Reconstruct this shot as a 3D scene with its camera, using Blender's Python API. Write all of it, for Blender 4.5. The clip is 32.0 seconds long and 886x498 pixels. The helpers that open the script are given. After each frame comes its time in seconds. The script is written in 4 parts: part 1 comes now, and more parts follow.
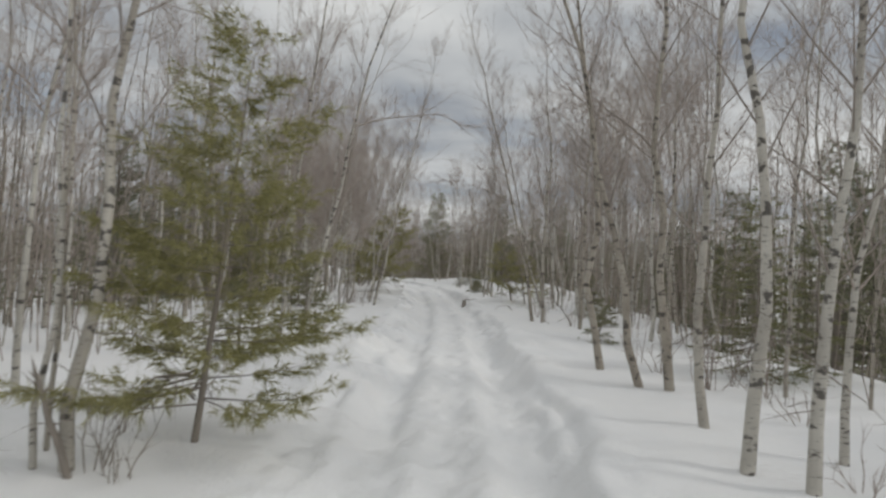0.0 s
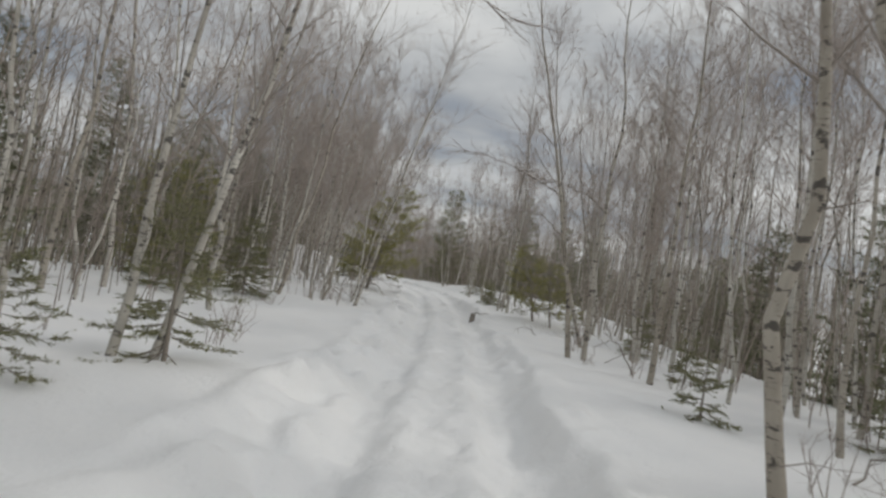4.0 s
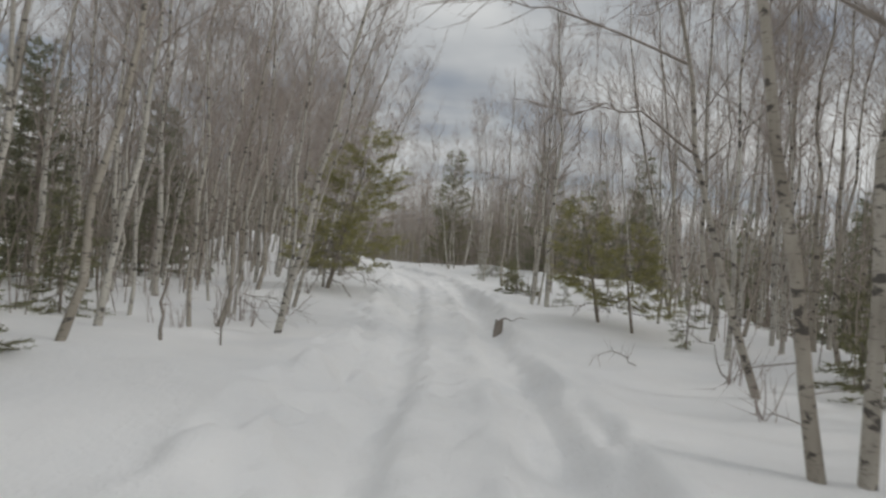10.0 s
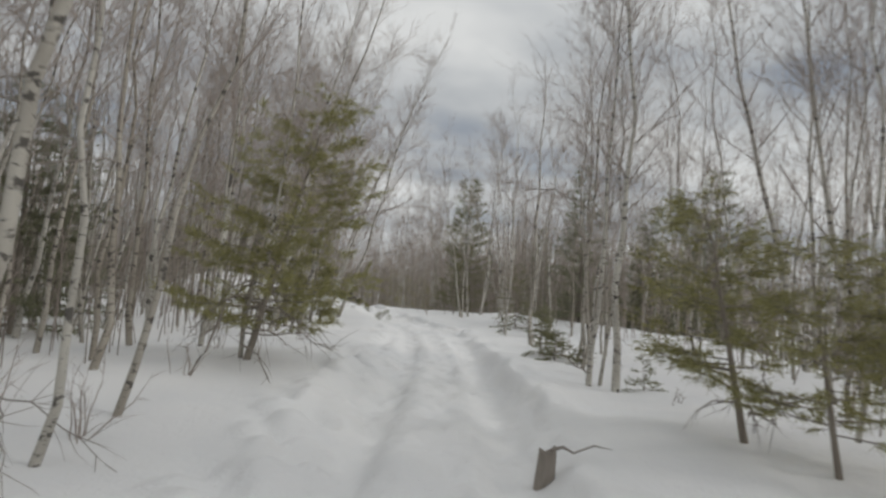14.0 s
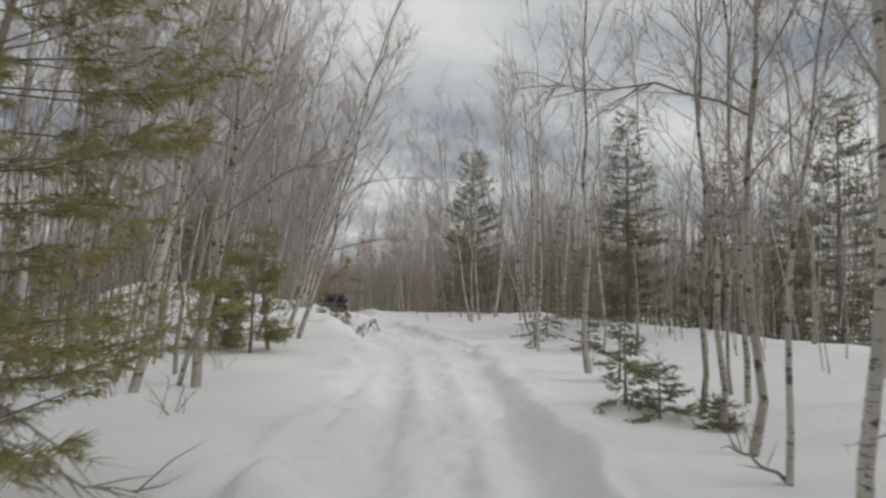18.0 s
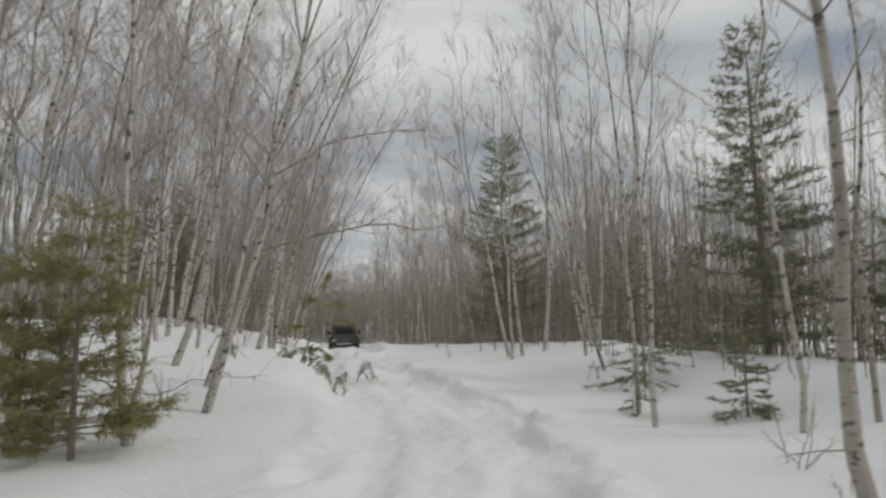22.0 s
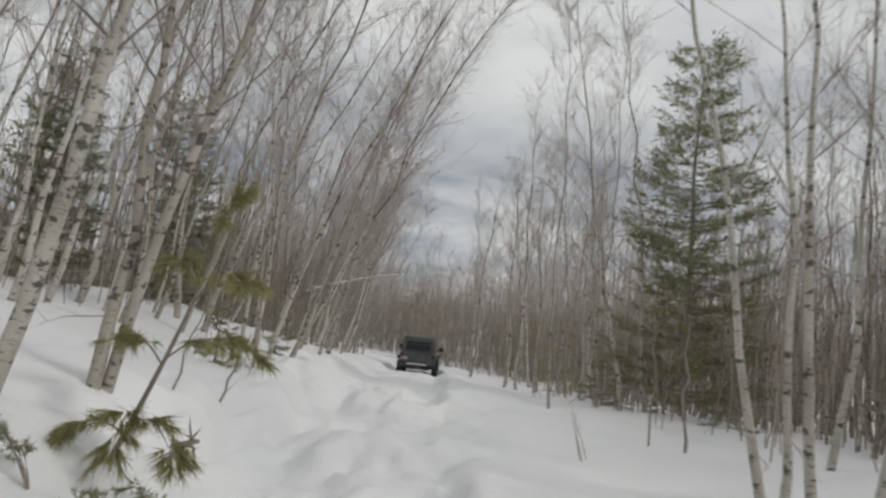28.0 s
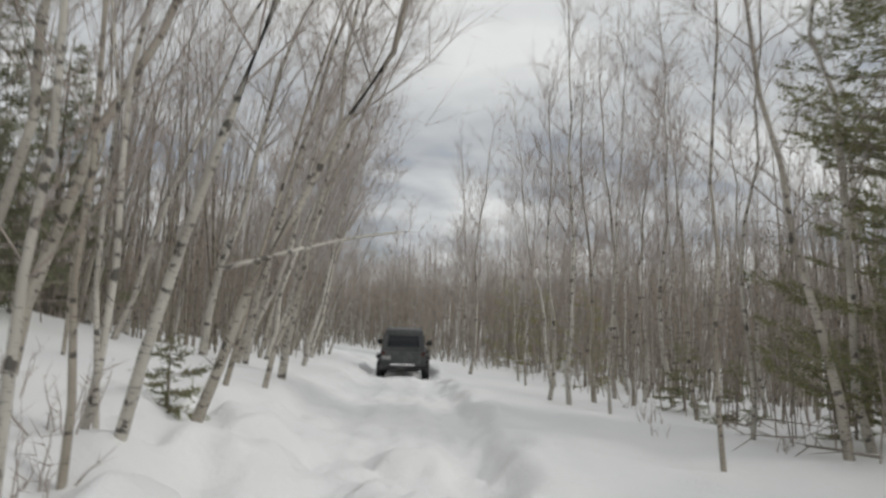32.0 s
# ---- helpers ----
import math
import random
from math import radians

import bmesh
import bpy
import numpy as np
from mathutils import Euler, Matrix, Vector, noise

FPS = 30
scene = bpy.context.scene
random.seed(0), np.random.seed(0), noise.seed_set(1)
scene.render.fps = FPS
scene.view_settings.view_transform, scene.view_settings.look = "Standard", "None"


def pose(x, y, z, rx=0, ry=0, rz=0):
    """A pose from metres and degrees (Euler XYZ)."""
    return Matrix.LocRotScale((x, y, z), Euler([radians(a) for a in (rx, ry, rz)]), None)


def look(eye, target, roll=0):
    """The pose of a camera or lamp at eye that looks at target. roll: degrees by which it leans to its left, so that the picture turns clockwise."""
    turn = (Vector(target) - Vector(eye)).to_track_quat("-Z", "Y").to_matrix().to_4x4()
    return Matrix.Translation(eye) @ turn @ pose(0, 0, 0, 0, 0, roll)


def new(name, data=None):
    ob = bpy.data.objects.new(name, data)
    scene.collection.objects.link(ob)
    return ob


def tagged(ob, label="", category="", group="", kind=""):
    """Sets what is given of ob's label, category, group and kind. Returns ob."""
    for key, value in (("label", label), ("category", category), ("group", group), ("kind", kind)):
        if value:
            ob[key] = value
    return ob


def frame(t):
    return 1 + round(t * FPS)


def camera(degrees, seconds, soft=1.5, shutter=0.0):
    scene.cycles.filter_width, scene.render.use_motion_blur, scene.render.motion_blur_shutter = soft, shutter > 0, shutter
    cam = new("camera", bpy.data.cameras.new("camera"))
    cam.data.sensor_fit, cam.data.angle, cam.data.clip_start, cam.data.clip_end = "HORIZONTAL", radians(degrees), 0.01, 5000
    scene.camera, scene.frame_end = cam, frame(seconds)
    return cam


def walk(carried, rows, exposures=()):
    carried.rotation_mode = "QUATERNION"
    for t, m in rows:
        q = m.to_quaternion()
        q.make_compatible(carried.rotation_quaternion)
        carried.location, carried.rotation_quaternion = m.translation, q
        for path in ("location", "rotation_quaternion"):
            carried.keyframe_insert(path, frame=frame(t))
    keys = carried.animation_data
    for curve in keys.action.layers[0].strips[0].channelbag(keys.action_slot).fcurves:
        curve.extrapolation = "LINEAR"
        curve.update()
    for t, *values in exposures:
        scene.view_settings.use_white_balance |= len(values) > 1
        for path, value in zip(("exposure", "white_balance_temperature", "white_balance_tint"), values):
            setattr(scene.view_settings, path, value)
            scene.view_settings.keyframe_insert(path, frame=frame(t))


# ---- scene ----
cam = camera(69.99, 32.0, soft=2.6, shutter=0.5)
PATH = [
    (0.0, (0.000, -0.000, 1.847), (0.121, 9.997, 2.048), 2.17),
    (0.5, (0.027, 0.800, 1.776), (0.318, 10.786, 2.229), 1.09),
    (1.0, (-0.022, 1.654, 1.700), (0.407, 11.614, 2.484), 6.42),
    (1.5, (0.008, 2.510, 1.654), (-0.011, 12.506, 1.922), 8.44),
    (2.0, (0.111, 3.160, 1.651), (-0.085, 13.157, 1.801), 4.64),
    (2.5, (0.278, 3.693, 1.638), (0.053, 13.685, 1.971), -1.14),
    (3.0, (0.319, 4.440, 1.590), (0.400, 14.436, 1.839), -0.93),
    (3.5, (0.221, 5.177, 1.581), (0.274, 15.172, 1.891), 8.16),
    (5.5, (0.305, 7.840, 1.753), (-0.018, 17.833, 1.965), 9.24),
    (6.0, (0.373, 8.535, 1.771), (-0.239, 18.506, 2.224), 1.28),
    (6.5, (0.413, 9.230, 1.755), (-0.041, 19.195, 2.451), -3.67),
    (7.0, (0.367, 9.988, 1.722), (-0.083, 19.926, 2.736), 0.86),
    (7.5, (0.315, 10.783, 1.718), (-0.164, 20.740, 2.511), 2.76),
    (8.0, (0.317, 11.563, 1.734), (-0.201, 21.542, 2.121), 2.43),
    (8.5, (0.400, 12.215, 1.698), (-0.230, 22.154, 2.605), -0.46),
    (9.0, (0.417, 12.889, 1.664), (-0.096, 22.815, 2.763), -1.45),
    (9.5, (0.393, 13.720, 1.617), (0.161, 23.649, 2.780), -1.31),
    (10.0, (0.344, 14.752, 1.626), (0.175, 24.750, 1.553), 4.04),
    (10.5, (0.402, 15.467, 1.662), (-0.052, 25.449, 2.054), -0.59),
    (11.0, (0.418, 16.114, 1.667), (0.075, 26.067, 2.574), -3.13),
    (11.5, (0.409, 16.987, 1.641), (0.248, 26.942, 2.573), -2.92),
    (12.0, (0.396, 17.953, 1.633), (0.522, 27.952, 1.674), 2.92),
    (12.5, (0.428, 18.754, 1.620), (0.449, 28.752, 1.832), 2.81),
    (13.0, (0.498, 19.530, 1.581), (0.497, 29.500, 2.360), -0.91),
    (13.5, (0.531, 20.364, 1.577), (0.463, 30.322, 2.488), 0.15),
    (14.0, (0.567, 21.252, 1.612), (0.062, 31.221, 2.215), 3.94),
    (14.5, (0.570, 22.137, 1.656), (-0.294, 32.088, 2.136), 5.14),
    (16.5, (0.399, 25.303, 1.776), (-0.250, 35.267, 2.328), 1.45),
    (17.0, (0.377, 26.119, 1.748), (-0.138, 36.096, 2.192), 0.17),
    (17.5, (0.321, 26.979, 1.766), (-0.047, 36.965, 2.155), 1.21),
    (18.0, (0.338, 27.772, 1.763), (-0.204, 37.744, 2.267), 0.49),
    (18.5, (0.439, 28.579, 1.727), (0.025, 38.543, 2.465), -4.50),
    (19.0, (0.433, 29.452, 1.682), (0.084, 39.416, 2.450), -6.96),
    (19.5, (0.245, 30.441, 1.663), (-0.277, 40.421, 2.039), 1.96),
    (20.0, (0.274, 31.326, 1.654), (-0.371, 41.299, 2.003), -2.11),
    (20.5, (0.284, 32.145, 1.629), (-0.346, 42.083, 2.543), -5.77),
    (21.0, (0.170, 32.996, 1.606), (-0.505, 42.916, 2.666), -1.80),
    (21.5, (0.070, 33.824, 1.636), (-0.732, 43.709, 2.919), 0.36),
    (22.0, (0.065, 34.727, 1.655), (-0.901, 44.639, 2.557), -1.84),
    (22.5, (-0.001, 35.642, 1.670), (-1.124, 45.547, 2.475), -3.91),
    (23.0, (-0.119, 36.574, 1.654), (-1.305, 46.489, 2.192), -2.01),
    (23.5, (-0.243, 37.547, 1.609), (-1.276, 47.479, 2.134), -2.28),
    (24.0, (-0.352, 38.509, 1.571), (-1.445, 48.428, 2.221), 0.72),
    (24.5, (-0.434, 39.423, 1.564), (-1.380, 49.338, 2.461), 3.40),
    (26.5, (-0.619, 42.898, 1.686), (-2.186, 52.735, 2.577), 2.94),
    (27.0, (-0.825, 43.647, 1.670), (-2.694, 53.418, 2.686), 4.85),
    (27.5, (-1.041, 44.345, 1.678), (-3.347, 53.990, 2.966), 4.66),
    (28.0, (-1.330, 45.058, 1.674), (-4.058, 54.616, 2.776), 6.01),
    (28.5, (-1.631, 45.837, 1.681), (-4.643, 55.315, 2.727), 5.77),
    (29.0, (-1.958, 46.669, 1.660), (-5.114, 56.145, 2.156), 2.38),
    (29.5, (-2.295, 47.487, 1.629), (-4.892, 57.119, 2.326), 0.12),
    (30.0, (-2.683, 48.135, 1.620), (-5.385, 57.724, 2.485), 4.90),
    (30.5, (-3.011, 48.779, 1.660), (-5.900, 58.219, 3.256), 1.12),
    (31.0, (-3.289, 49.486, 1.701), (-5.753, 59.030, 3.390), -9.36),
    (31.5, (-3.615, 50.179, 1.722), (-5.841, 59.818, 3.185), -3.46),
    (32.0, (-3.946, 50.894, 1.736), (-6.003, 60.643, 2.595), 1.82),
]
walk(cam, [(t, look(eye, target, roll)) for t, eye, target, roll in PATH],
     exposures=((0.0, 0.03), (3.0, 0.02), (9.0, 0.02), (12.0, 0.08), (13.0, 0.0), (14.0, 0.09), (17.0, 0.1), (21.0, 0.04), (24.0, 0.05), (28.0, 0.1), (30.0, 0.1), (31.0, 0.22), (32.0, 0.25)))

# ---- world, sun, exposure ----
world = bpy.data.worlds.new("overcast_sky")
scene.world = world
world.use_nodes = True


def wire(tree, kind, inputs=(), **settings):
    """One node with its settings and inputs (values or sockets)."""
    node = tree.nodes.new(kind)
    for key, value in settings.items():
        setattr(node, key, value)
    for key, value in dict(inputs).items():
        if hasattr(value, "is_output"):
            tree.links.new(value, node.inputs[key])
        else:
            node.inputs[key].default_value = value
    return node


def ramp(tree, fac, *stops):
    node = wire(tree, "ShaderNodeValToRGB", {0: fac})
    e = node.color_ramp.elements
    for i, (at, colour) in enumerate(stops):
        s = e[i] if i < 2 else e.new(at)
        s.position, s.color = at, (*colour, 1)
    return node.outputs[0]


def grey(v):
    return (v, v, v)


SUN_ELEVATION, SUN_AZIMUTH = 38, 100  # azimuth clockwise from straight ahead


def build_sky():
    t = world.node_tree
    t.nodes.clear()
    sky = wire(t, "ShaderNodeTexSky", sky_type="NISHITA", sun_disc=False, sun_elevation=radians(SUN_ELEVATION),
               sun_rotation=radians(SUN_AZIMUTH))
    clear = wire(t, "ShaderNodeVectorMath", {0: sky.outputs[0], "Scale": 0.07}, operation="SCALE")
    way = wire(t, "ShaderNodeTexCoord").outputs["Generated"]
    axis = wire(t, "ShaderNodeSeparateXYZ", {0: way})
    up = wire(t, "ShaderNodeMath", {0: axis.outputs[2], 1: 0.0}, operation="MAXIMUM")
    lift = wire(t, "ShaderNodeMath", {0: up.outputs[0], 1: 0.12}, operation="ADD")
    # the cloud deck lies flat overhead
    deck = wire(t, "ShaderNodeCombineXYZ", {
        0: wire(t, "ShaderNodeMath", {0: axis.outputs[0], 1: lift.outputs[0]}, operation="DIVIDE").outputs[0],
        1: wire(t, "ShaderNodeMath", {0: axis.outputs[1], 1: lift.outputs[0]}, operation="DIVIDE").outputs[0], 2: 3.7})
    big = wire(t, "ShaderNodeTexNoise", {"Vector": deck.outputs[0], "Scale": 0.85, "Detail": 4.0, "Roughness": 0.5, "Distortion": 0.3})
    fine = wire(t, "ShaderNodeTexNoise", {"Vector": deck.outputs[0], "Scale": 2.4, "Detail": 3.0, "Roughness": 0.5})
    both = wire(t, "ShaderNodeMix", {0: 0.2, 2: big.outputs[0], 3: fine.outputs[0]}, data_type="FLOAT")
    cloud = ramp(t, both.outputs[0], (0.36, (0.300, 0.322, 0.352)), (0.60, (0.615, 0.625, 0.622)), (0.50, (0.468, 0.485, 0.497)))
    thin = wire(t, "ShaderNodeMapRange", {0: big.outputs[0], 1: 0.30, 2: 0.42, 3: 0.35, 4: 0.0})
    mixed = wire(t, "ShaderNodeMix", {0: thin.outputs[0], 6: cloud, 7: clear.outputs[0]}, data_type="RGBA")
    # an overcast sky is brighter overhead than at the horizon
    zenith = wire(t, "ShaderNodeMapRange", {0: axis.outputs[2], 1: 0.30, 2: 0.95, 3: 1.0, 4: 1.22})
    full = wire(t, "ShaderNodeVectorMath", {0: mixed.outputs[2], "Scale": zenith.outputs[0]}, operation="SCALE")
    back = wire(t, "ShaderNodeBackground", {0: full.outputs[0], 1: 1.0})
    wire(t, "ShaderNodeOutputWorld", {0: back.outputs[0]})


build_sky()
lamp = bpy.data.lights.new("sun", "SUN")
lamp.energy, lamp.angle, lamp.color = 0.85, radians(10), (1.0, 0.97, 0.925)
sun = new("sun", lamp)
sun.matrix_world = pose(0, 0, 30, 90 - SUN_ELEVATION, 0, 180 - SUN_AZIMUTH)


# ---- materials ----
def material(name, roughness=0.8, metallic=0.0):
    m = bpy.data.materials.new(name)
    m.use_nodes = True
    b = m.node_tree.nodes["Principled BSDF"]
    b.inputs["Roughness"].default_value, b.inputs["Metallic"].default_value = roughness, metallic
    b.inputs["Specular IOR Level"].default_value = 0.3
    return m, m.node_tree, b


def noise_at(t, vector, scale, detail=3.0, rough=0.55):
    return wire(t, "ShaderNodeTexNoise", {"Vector": vector, "Scale": scale, "Detail": detail, "Roughness": rough}).outputs[0]


def stretched(t, sx, sy, sz):
    c = wire(t, "ShaderNodeTexCoord").outputs["Object"]
    return wire(t, "ShaderNodeMapping", {0: c, 3: (sx, sy, sz)}).outputs[0]


def bump(t, b, height, strength, distance):
    n = wire(t, "ShaderNodeBump", {"Strength": strength, "Distance": distance, "Height": height})
    t.links.new(n.outputs[0], b.inputs["Normal"])


def make_snow():
    m, t, b = material("snow", 0.62)
    c = stretched(t, 1, 1, 1)
    patch = noise_at(t, c, 0.55, 4)
    grain = noise_at(t, c, 26, 4, 0.65)
    mid = noise_at(t, c, 5.5, 4, 0.6)
    col = ramp(t, patch, (0.3, (0.80, 0.805, 0.81)), (0.72, (0.88, 0.875, 0.865)))
    litter = noise_at(t, c, 38, 2, 0.5)
    speck = wire(t, "ShaderNodeMapRange", {0: litter, 1: 0.74, 2: 0.78, 3: 0.0, 4: 0.55}).outputs[0]
    mix = wire(t, "ShaderNodeMix", {0: speck, 6: col, 7: (0.30, 0.26, 0.21, 1)}, data_type="RGBA")
    t.links.new(mix.outputs[2], b.inputs["Base Color"])
    h = wire(t, "ShaderNodeMix", {0: 0.35, 2: mid, 3: grain}, data_type="FLOAT").outputs[0]
    bump(t, b, h, 0.6, 0.05)
    return m


def make_birch(name, pieces=False, dullness=0.9, start=0.4, span=0.5):
    m, t, b = material(name, 0.72)
    dash = noise_at(t, stretched(t, 11, 11, 60), 1.0, 3, 0.6)
    patch = noise_at(t, stretched(t, 7, 7, 11), 1.0, 3, 0.6)
    soft = noise_at(t, stretched(t, 2, 2, 1.2), 1.0, 3)
    if pieces:
        rnd = wire(t, "ShaderNodeNewGeometry").outputs["Random Per Island"]
    else:
        rnd = wire(t, "ShaderNodeObjectInfo").outputs["Random"]
    pale = ramp(t, soft, (0.3, (0.36, 0.335, 0.295)), (0.72, (0.68, 0.655, 0.59)))
    dull = ramp(t, soft, (0.3, (0.25, 0.214, 0.17)), (0.7, (0.43, 0.388, 0.325)))
    fac = wire(t, "ShaderNodeMapRange", {0: rnd, 1: start, 2: start + span, 3: 0.0, 4: dullness}).outputs[0]
    skin = wire(t, "ShaderNodeMix", {0: fac, 6: pale, 7: dull}, data_type="RGBA").outputs[2]
    a = wire(t, "ShaderNodeMapRange", {0: dash, 1: 0.60, 2: 0.66, 3: 0.0, 4: 0.8}).outputs[0]
    p = wire(t, "ShaderNodeMapRange", {0: patch, 1: 0.56, 2: 0.61, 3: 0.0, 4: 0.88}).outputs[0]
    both = wire(t, "ShaderNodeMath", {0: a, 1: p}, operation="MAXIMUM").outputs[0]
    mix = wire(t, "ShaderNodeMix", {0: both, 6: skin, 7: (0.075, 0.067, 0.06, 1)}, data_type="RGBA")
    t.links.new(mix.outputs[2], b.inputs["Base Color"])
    bump(t, b, both, 0.5, 0.006)
    return m


def make_wood(name, dark, light, rough=0.85, scale=9.0):
    m, t, b = material(name, rough)
    n = noise_at(t, stretched(t, scale, scale, scale * 0.35), 1.0, 4, 0.65)
    rnd = wire(t, "ShaderNodeNewGeometry").outputs["Random Per Island"]
    f = wire(t, "ShaderNodeMix", {0: 0.4, 2: n, 3: rnd}, data_type="FLOAT").outputs[0]
    t.links.new(ramp(t, f, (0.25, dark), (0.8, light)), b.inputs["Base Color"])
    bump(t, b, n, 0.5, 0.004)
    return m


def make_needles(name, dark, light):
    m, t, b = material(name, 0.6)
    rnd = wire(t, "ShaderNodeNewGeometry").outputs["Random Per Island"]
    n = noise_at(t, stretched(t, 3, 3, 3), 1.0, 2)
    f = wire(t, "ShaderNodeMix", {0: 0.45, 2: n, 3: rnd}, data_type="FLOAT").outputs[0]
    col = ramp(t, f, (0.2, dark), (0.85, light))
    t.links.new(col, b.inputs["Base Color"])
    leaf = wire(t, "ShaderNodeBsdfTranslucent", {0: col})
    out = t.nodes["Material Output"]
    mix = wire(t, "ShaderNodeMixShader", {0: 0.5, 1: b.outputs[0], 2: leaf.outputs[0]})
    t.links.new(mix.outputs[0], out.inputs[0])
    return m


SNOW = make_snow()
WHITE_BIRCH = make_birch("white_birch_bark", False, 0.6, 0.42)
BIRCH = make_birch("grey_birch_bark", False, 0.8, 0.45)
OLD_BIRCH = make_birch("old_rough_birch_bark", False, 0.8, -0.3)
FAR_BIRCH = make_birch("far_birch_bark", True, 1.0, 0.10, 0.15)
LIMB = make_wood("birch_limb_bark", (0.205, 0.175, 0.152), (0.40, 0.355, 0.315))
TWIG = make_wood("birch_twig_bark", (0.26, 0.22, 0.193), (0.48, 0.415, 0.37))
CONIFER = make_wood("conifer_bark", (0.18, 0.155, 0.132), (0.35, 0.31, 0.265))
DEAD = make_wood("dead_wood", (0.17, 0.148, 0.125), (0.38, 0.34, 0.30))
PINE_NEEDLE = make_needles("pine_needles", (0.235, 0.225, 0.105), (0.44, 0.415, 0.2))
SPRUCE_NEEDLE = make_needles("spruce_needles", (0.17, 0.172, 0.095), (0.35, 0.345, 0.19))
DARK_NEEDLE = make_needles("dark_spruce_needles", (0.165, 0.17, 0.115), (0.35, 0.352, 0.225))


# ---- mesh helpers ----
def mesh_of(name, verts, tris, mat, smooth=True):
    """A mesh from arrays of places and triangles."""
    me = bpy.data.meshes.new(name)
    me.vertices.add(len(verts))
    me.vertices.foreach_set("co", np.ascontiguousarray(verts, np.float32).ravel())
    me.loops.add(len(tris) * 3)
    me.loops.foreach_set("vertex_index", np.ascontiguousarray(tris, np.int32).ravel())
    me.polygons.add(len(tris))
    me.polygons.foreach_set("loop_start", np.arange(len(tris), dtype=np.int32) * 3)
    me.polygons.foreach_set("use_smooth", np.full(len(tris), smooth))
    me.update(calc_edges=True)
    me.materials.append(mat)
    return me


def tubes(paths, radii, sides, tip=True):
    """Tubes along paths (n, k, 3) with radii (n, k); with tip, the last point closes them."""
    n, k, _ = paths.shape
    way = np.gradient(paths, axis=1)
    way /= np.linalg.norm(way, axis=2, keepdims=True) + 1e-9
    ref = np.where(np.abs(way[..., 2:3]) > 0.9, np.array([1.0, 0, 0]), np.array([0, 0, 1.0]))
    a = np.cross(way, ref)
    a /= np.linalg.norm(a, axis=2, keepdims=True) + 1e-9
    b = np.cross(way, a)
    rings = k - 1 if tip else k
    ang = np.arange(sides) * 2 * np.pi / sides
    ring = (a[:, :rings, None] * np.cos(ang)[:, None] + b[:, :rings, None] * np.sin(ang)[:, None]) * radii[:, :rings, None, None]
    v = (paths[:, :rings, None] + ring).reshape(n, rings * sides, 3)
    tri = []
    for i in range(rings - 1):
        for s in range(sides):
            p, q = i * sides + s, i * sides + (s + 1) % sides
            tri += [(p, q, q + sides), (p, q + sides, p + sides)]
    per = rings * sides
    if tip:
        v = np.concatenate([v, paths[:, -1:]], 1)
        for s in range(sides):
            tri.append(((rings - 1) * sides + s, (rings - 1) * sides + (s + 1) % sides, per))
        per += 1
    tri = np.array(tri)
    return v.reshape(-1, 3), (tri[None] + (np.arange(n) * per)[:, None, None]).reshape(-1, 3)


def joined(pieces):
    vs, ts, at = [], [], 0
    for v, t in pieces:
        vs.append(v), ts.append(t + at)
        at += len(v)
    return np.concatenate(vs), np.concatenate(ts)


def along(paths, which, at):
    """Places and directions at shares at of the paths with the numbers which."""
    k = paths.shape[1]
    f = np.clip(at, 0, 0.999) * (k - 1)
    i = f.astype(int)
    w = (f - i)[:, None]
    p, q = paths[which, i], paths[which, i + 1]
    d = q - p
    return p * (1 - w) + q * w, d / (np.linalg.norm(d, axis=1, keepdims=True) + 1e-9)


def part(name, data, parent, label=""):
    ob = new(name, data)
    ob.parent = parent
    return tagged(ob, label)


def thing(name, x, y, z, label, category, group="", turn=0.0):
    ob = new(name)
    ob.empty_display_size = 0.2
    ob.matrix_world = pose(x, y, z, 0, 0, turn)
    return tagged(ob, label, category, group)


# ---- ground ----
TRAIL = ((-40, -0.3), (-8, 0), (0, 0.0), (8, 0.32), (20, 0.5), (26, 0.38), (33, 0.17), (38.5, -0.35), (43, -0.75),
         (45, -1.3), (48, -2.6), (51, -4.0), (60, -6.45), (74, -10.2), (79, -11.8), (85, -15.5), (92, -22), (100, -32), (115, -54), (130, -76))


def trail_x(y):
    a = np.array(TRAIL)
    return sum(np.interp(np.asarray(y) + d, a[:, 0], a[:, 1]) for d in (-2, -1, 0, 1, 2)) / 5


def ease(v):
    v = np.clip(v, 0, 1)
    return v * v * (3 - 2 * v)


def lattice(x, y, seed):
    i, j = np.floor(x), np.floor(y)
    fx, fy = ease(x - i), ease(y - j)

    def h(a, b):
        s = np.sin(a * 127.1 + b * 311.7 + seed * 74.7) * 43758.5453
        return s - np.floor(s)
    return (h(i, j) * (1 - fx) + h(i + 1, j) * fx) * (1 - fy) + (h(i, j + 1) * (1 - fx) + h(i + 1, j + 1) * fx) * fy - 0.5


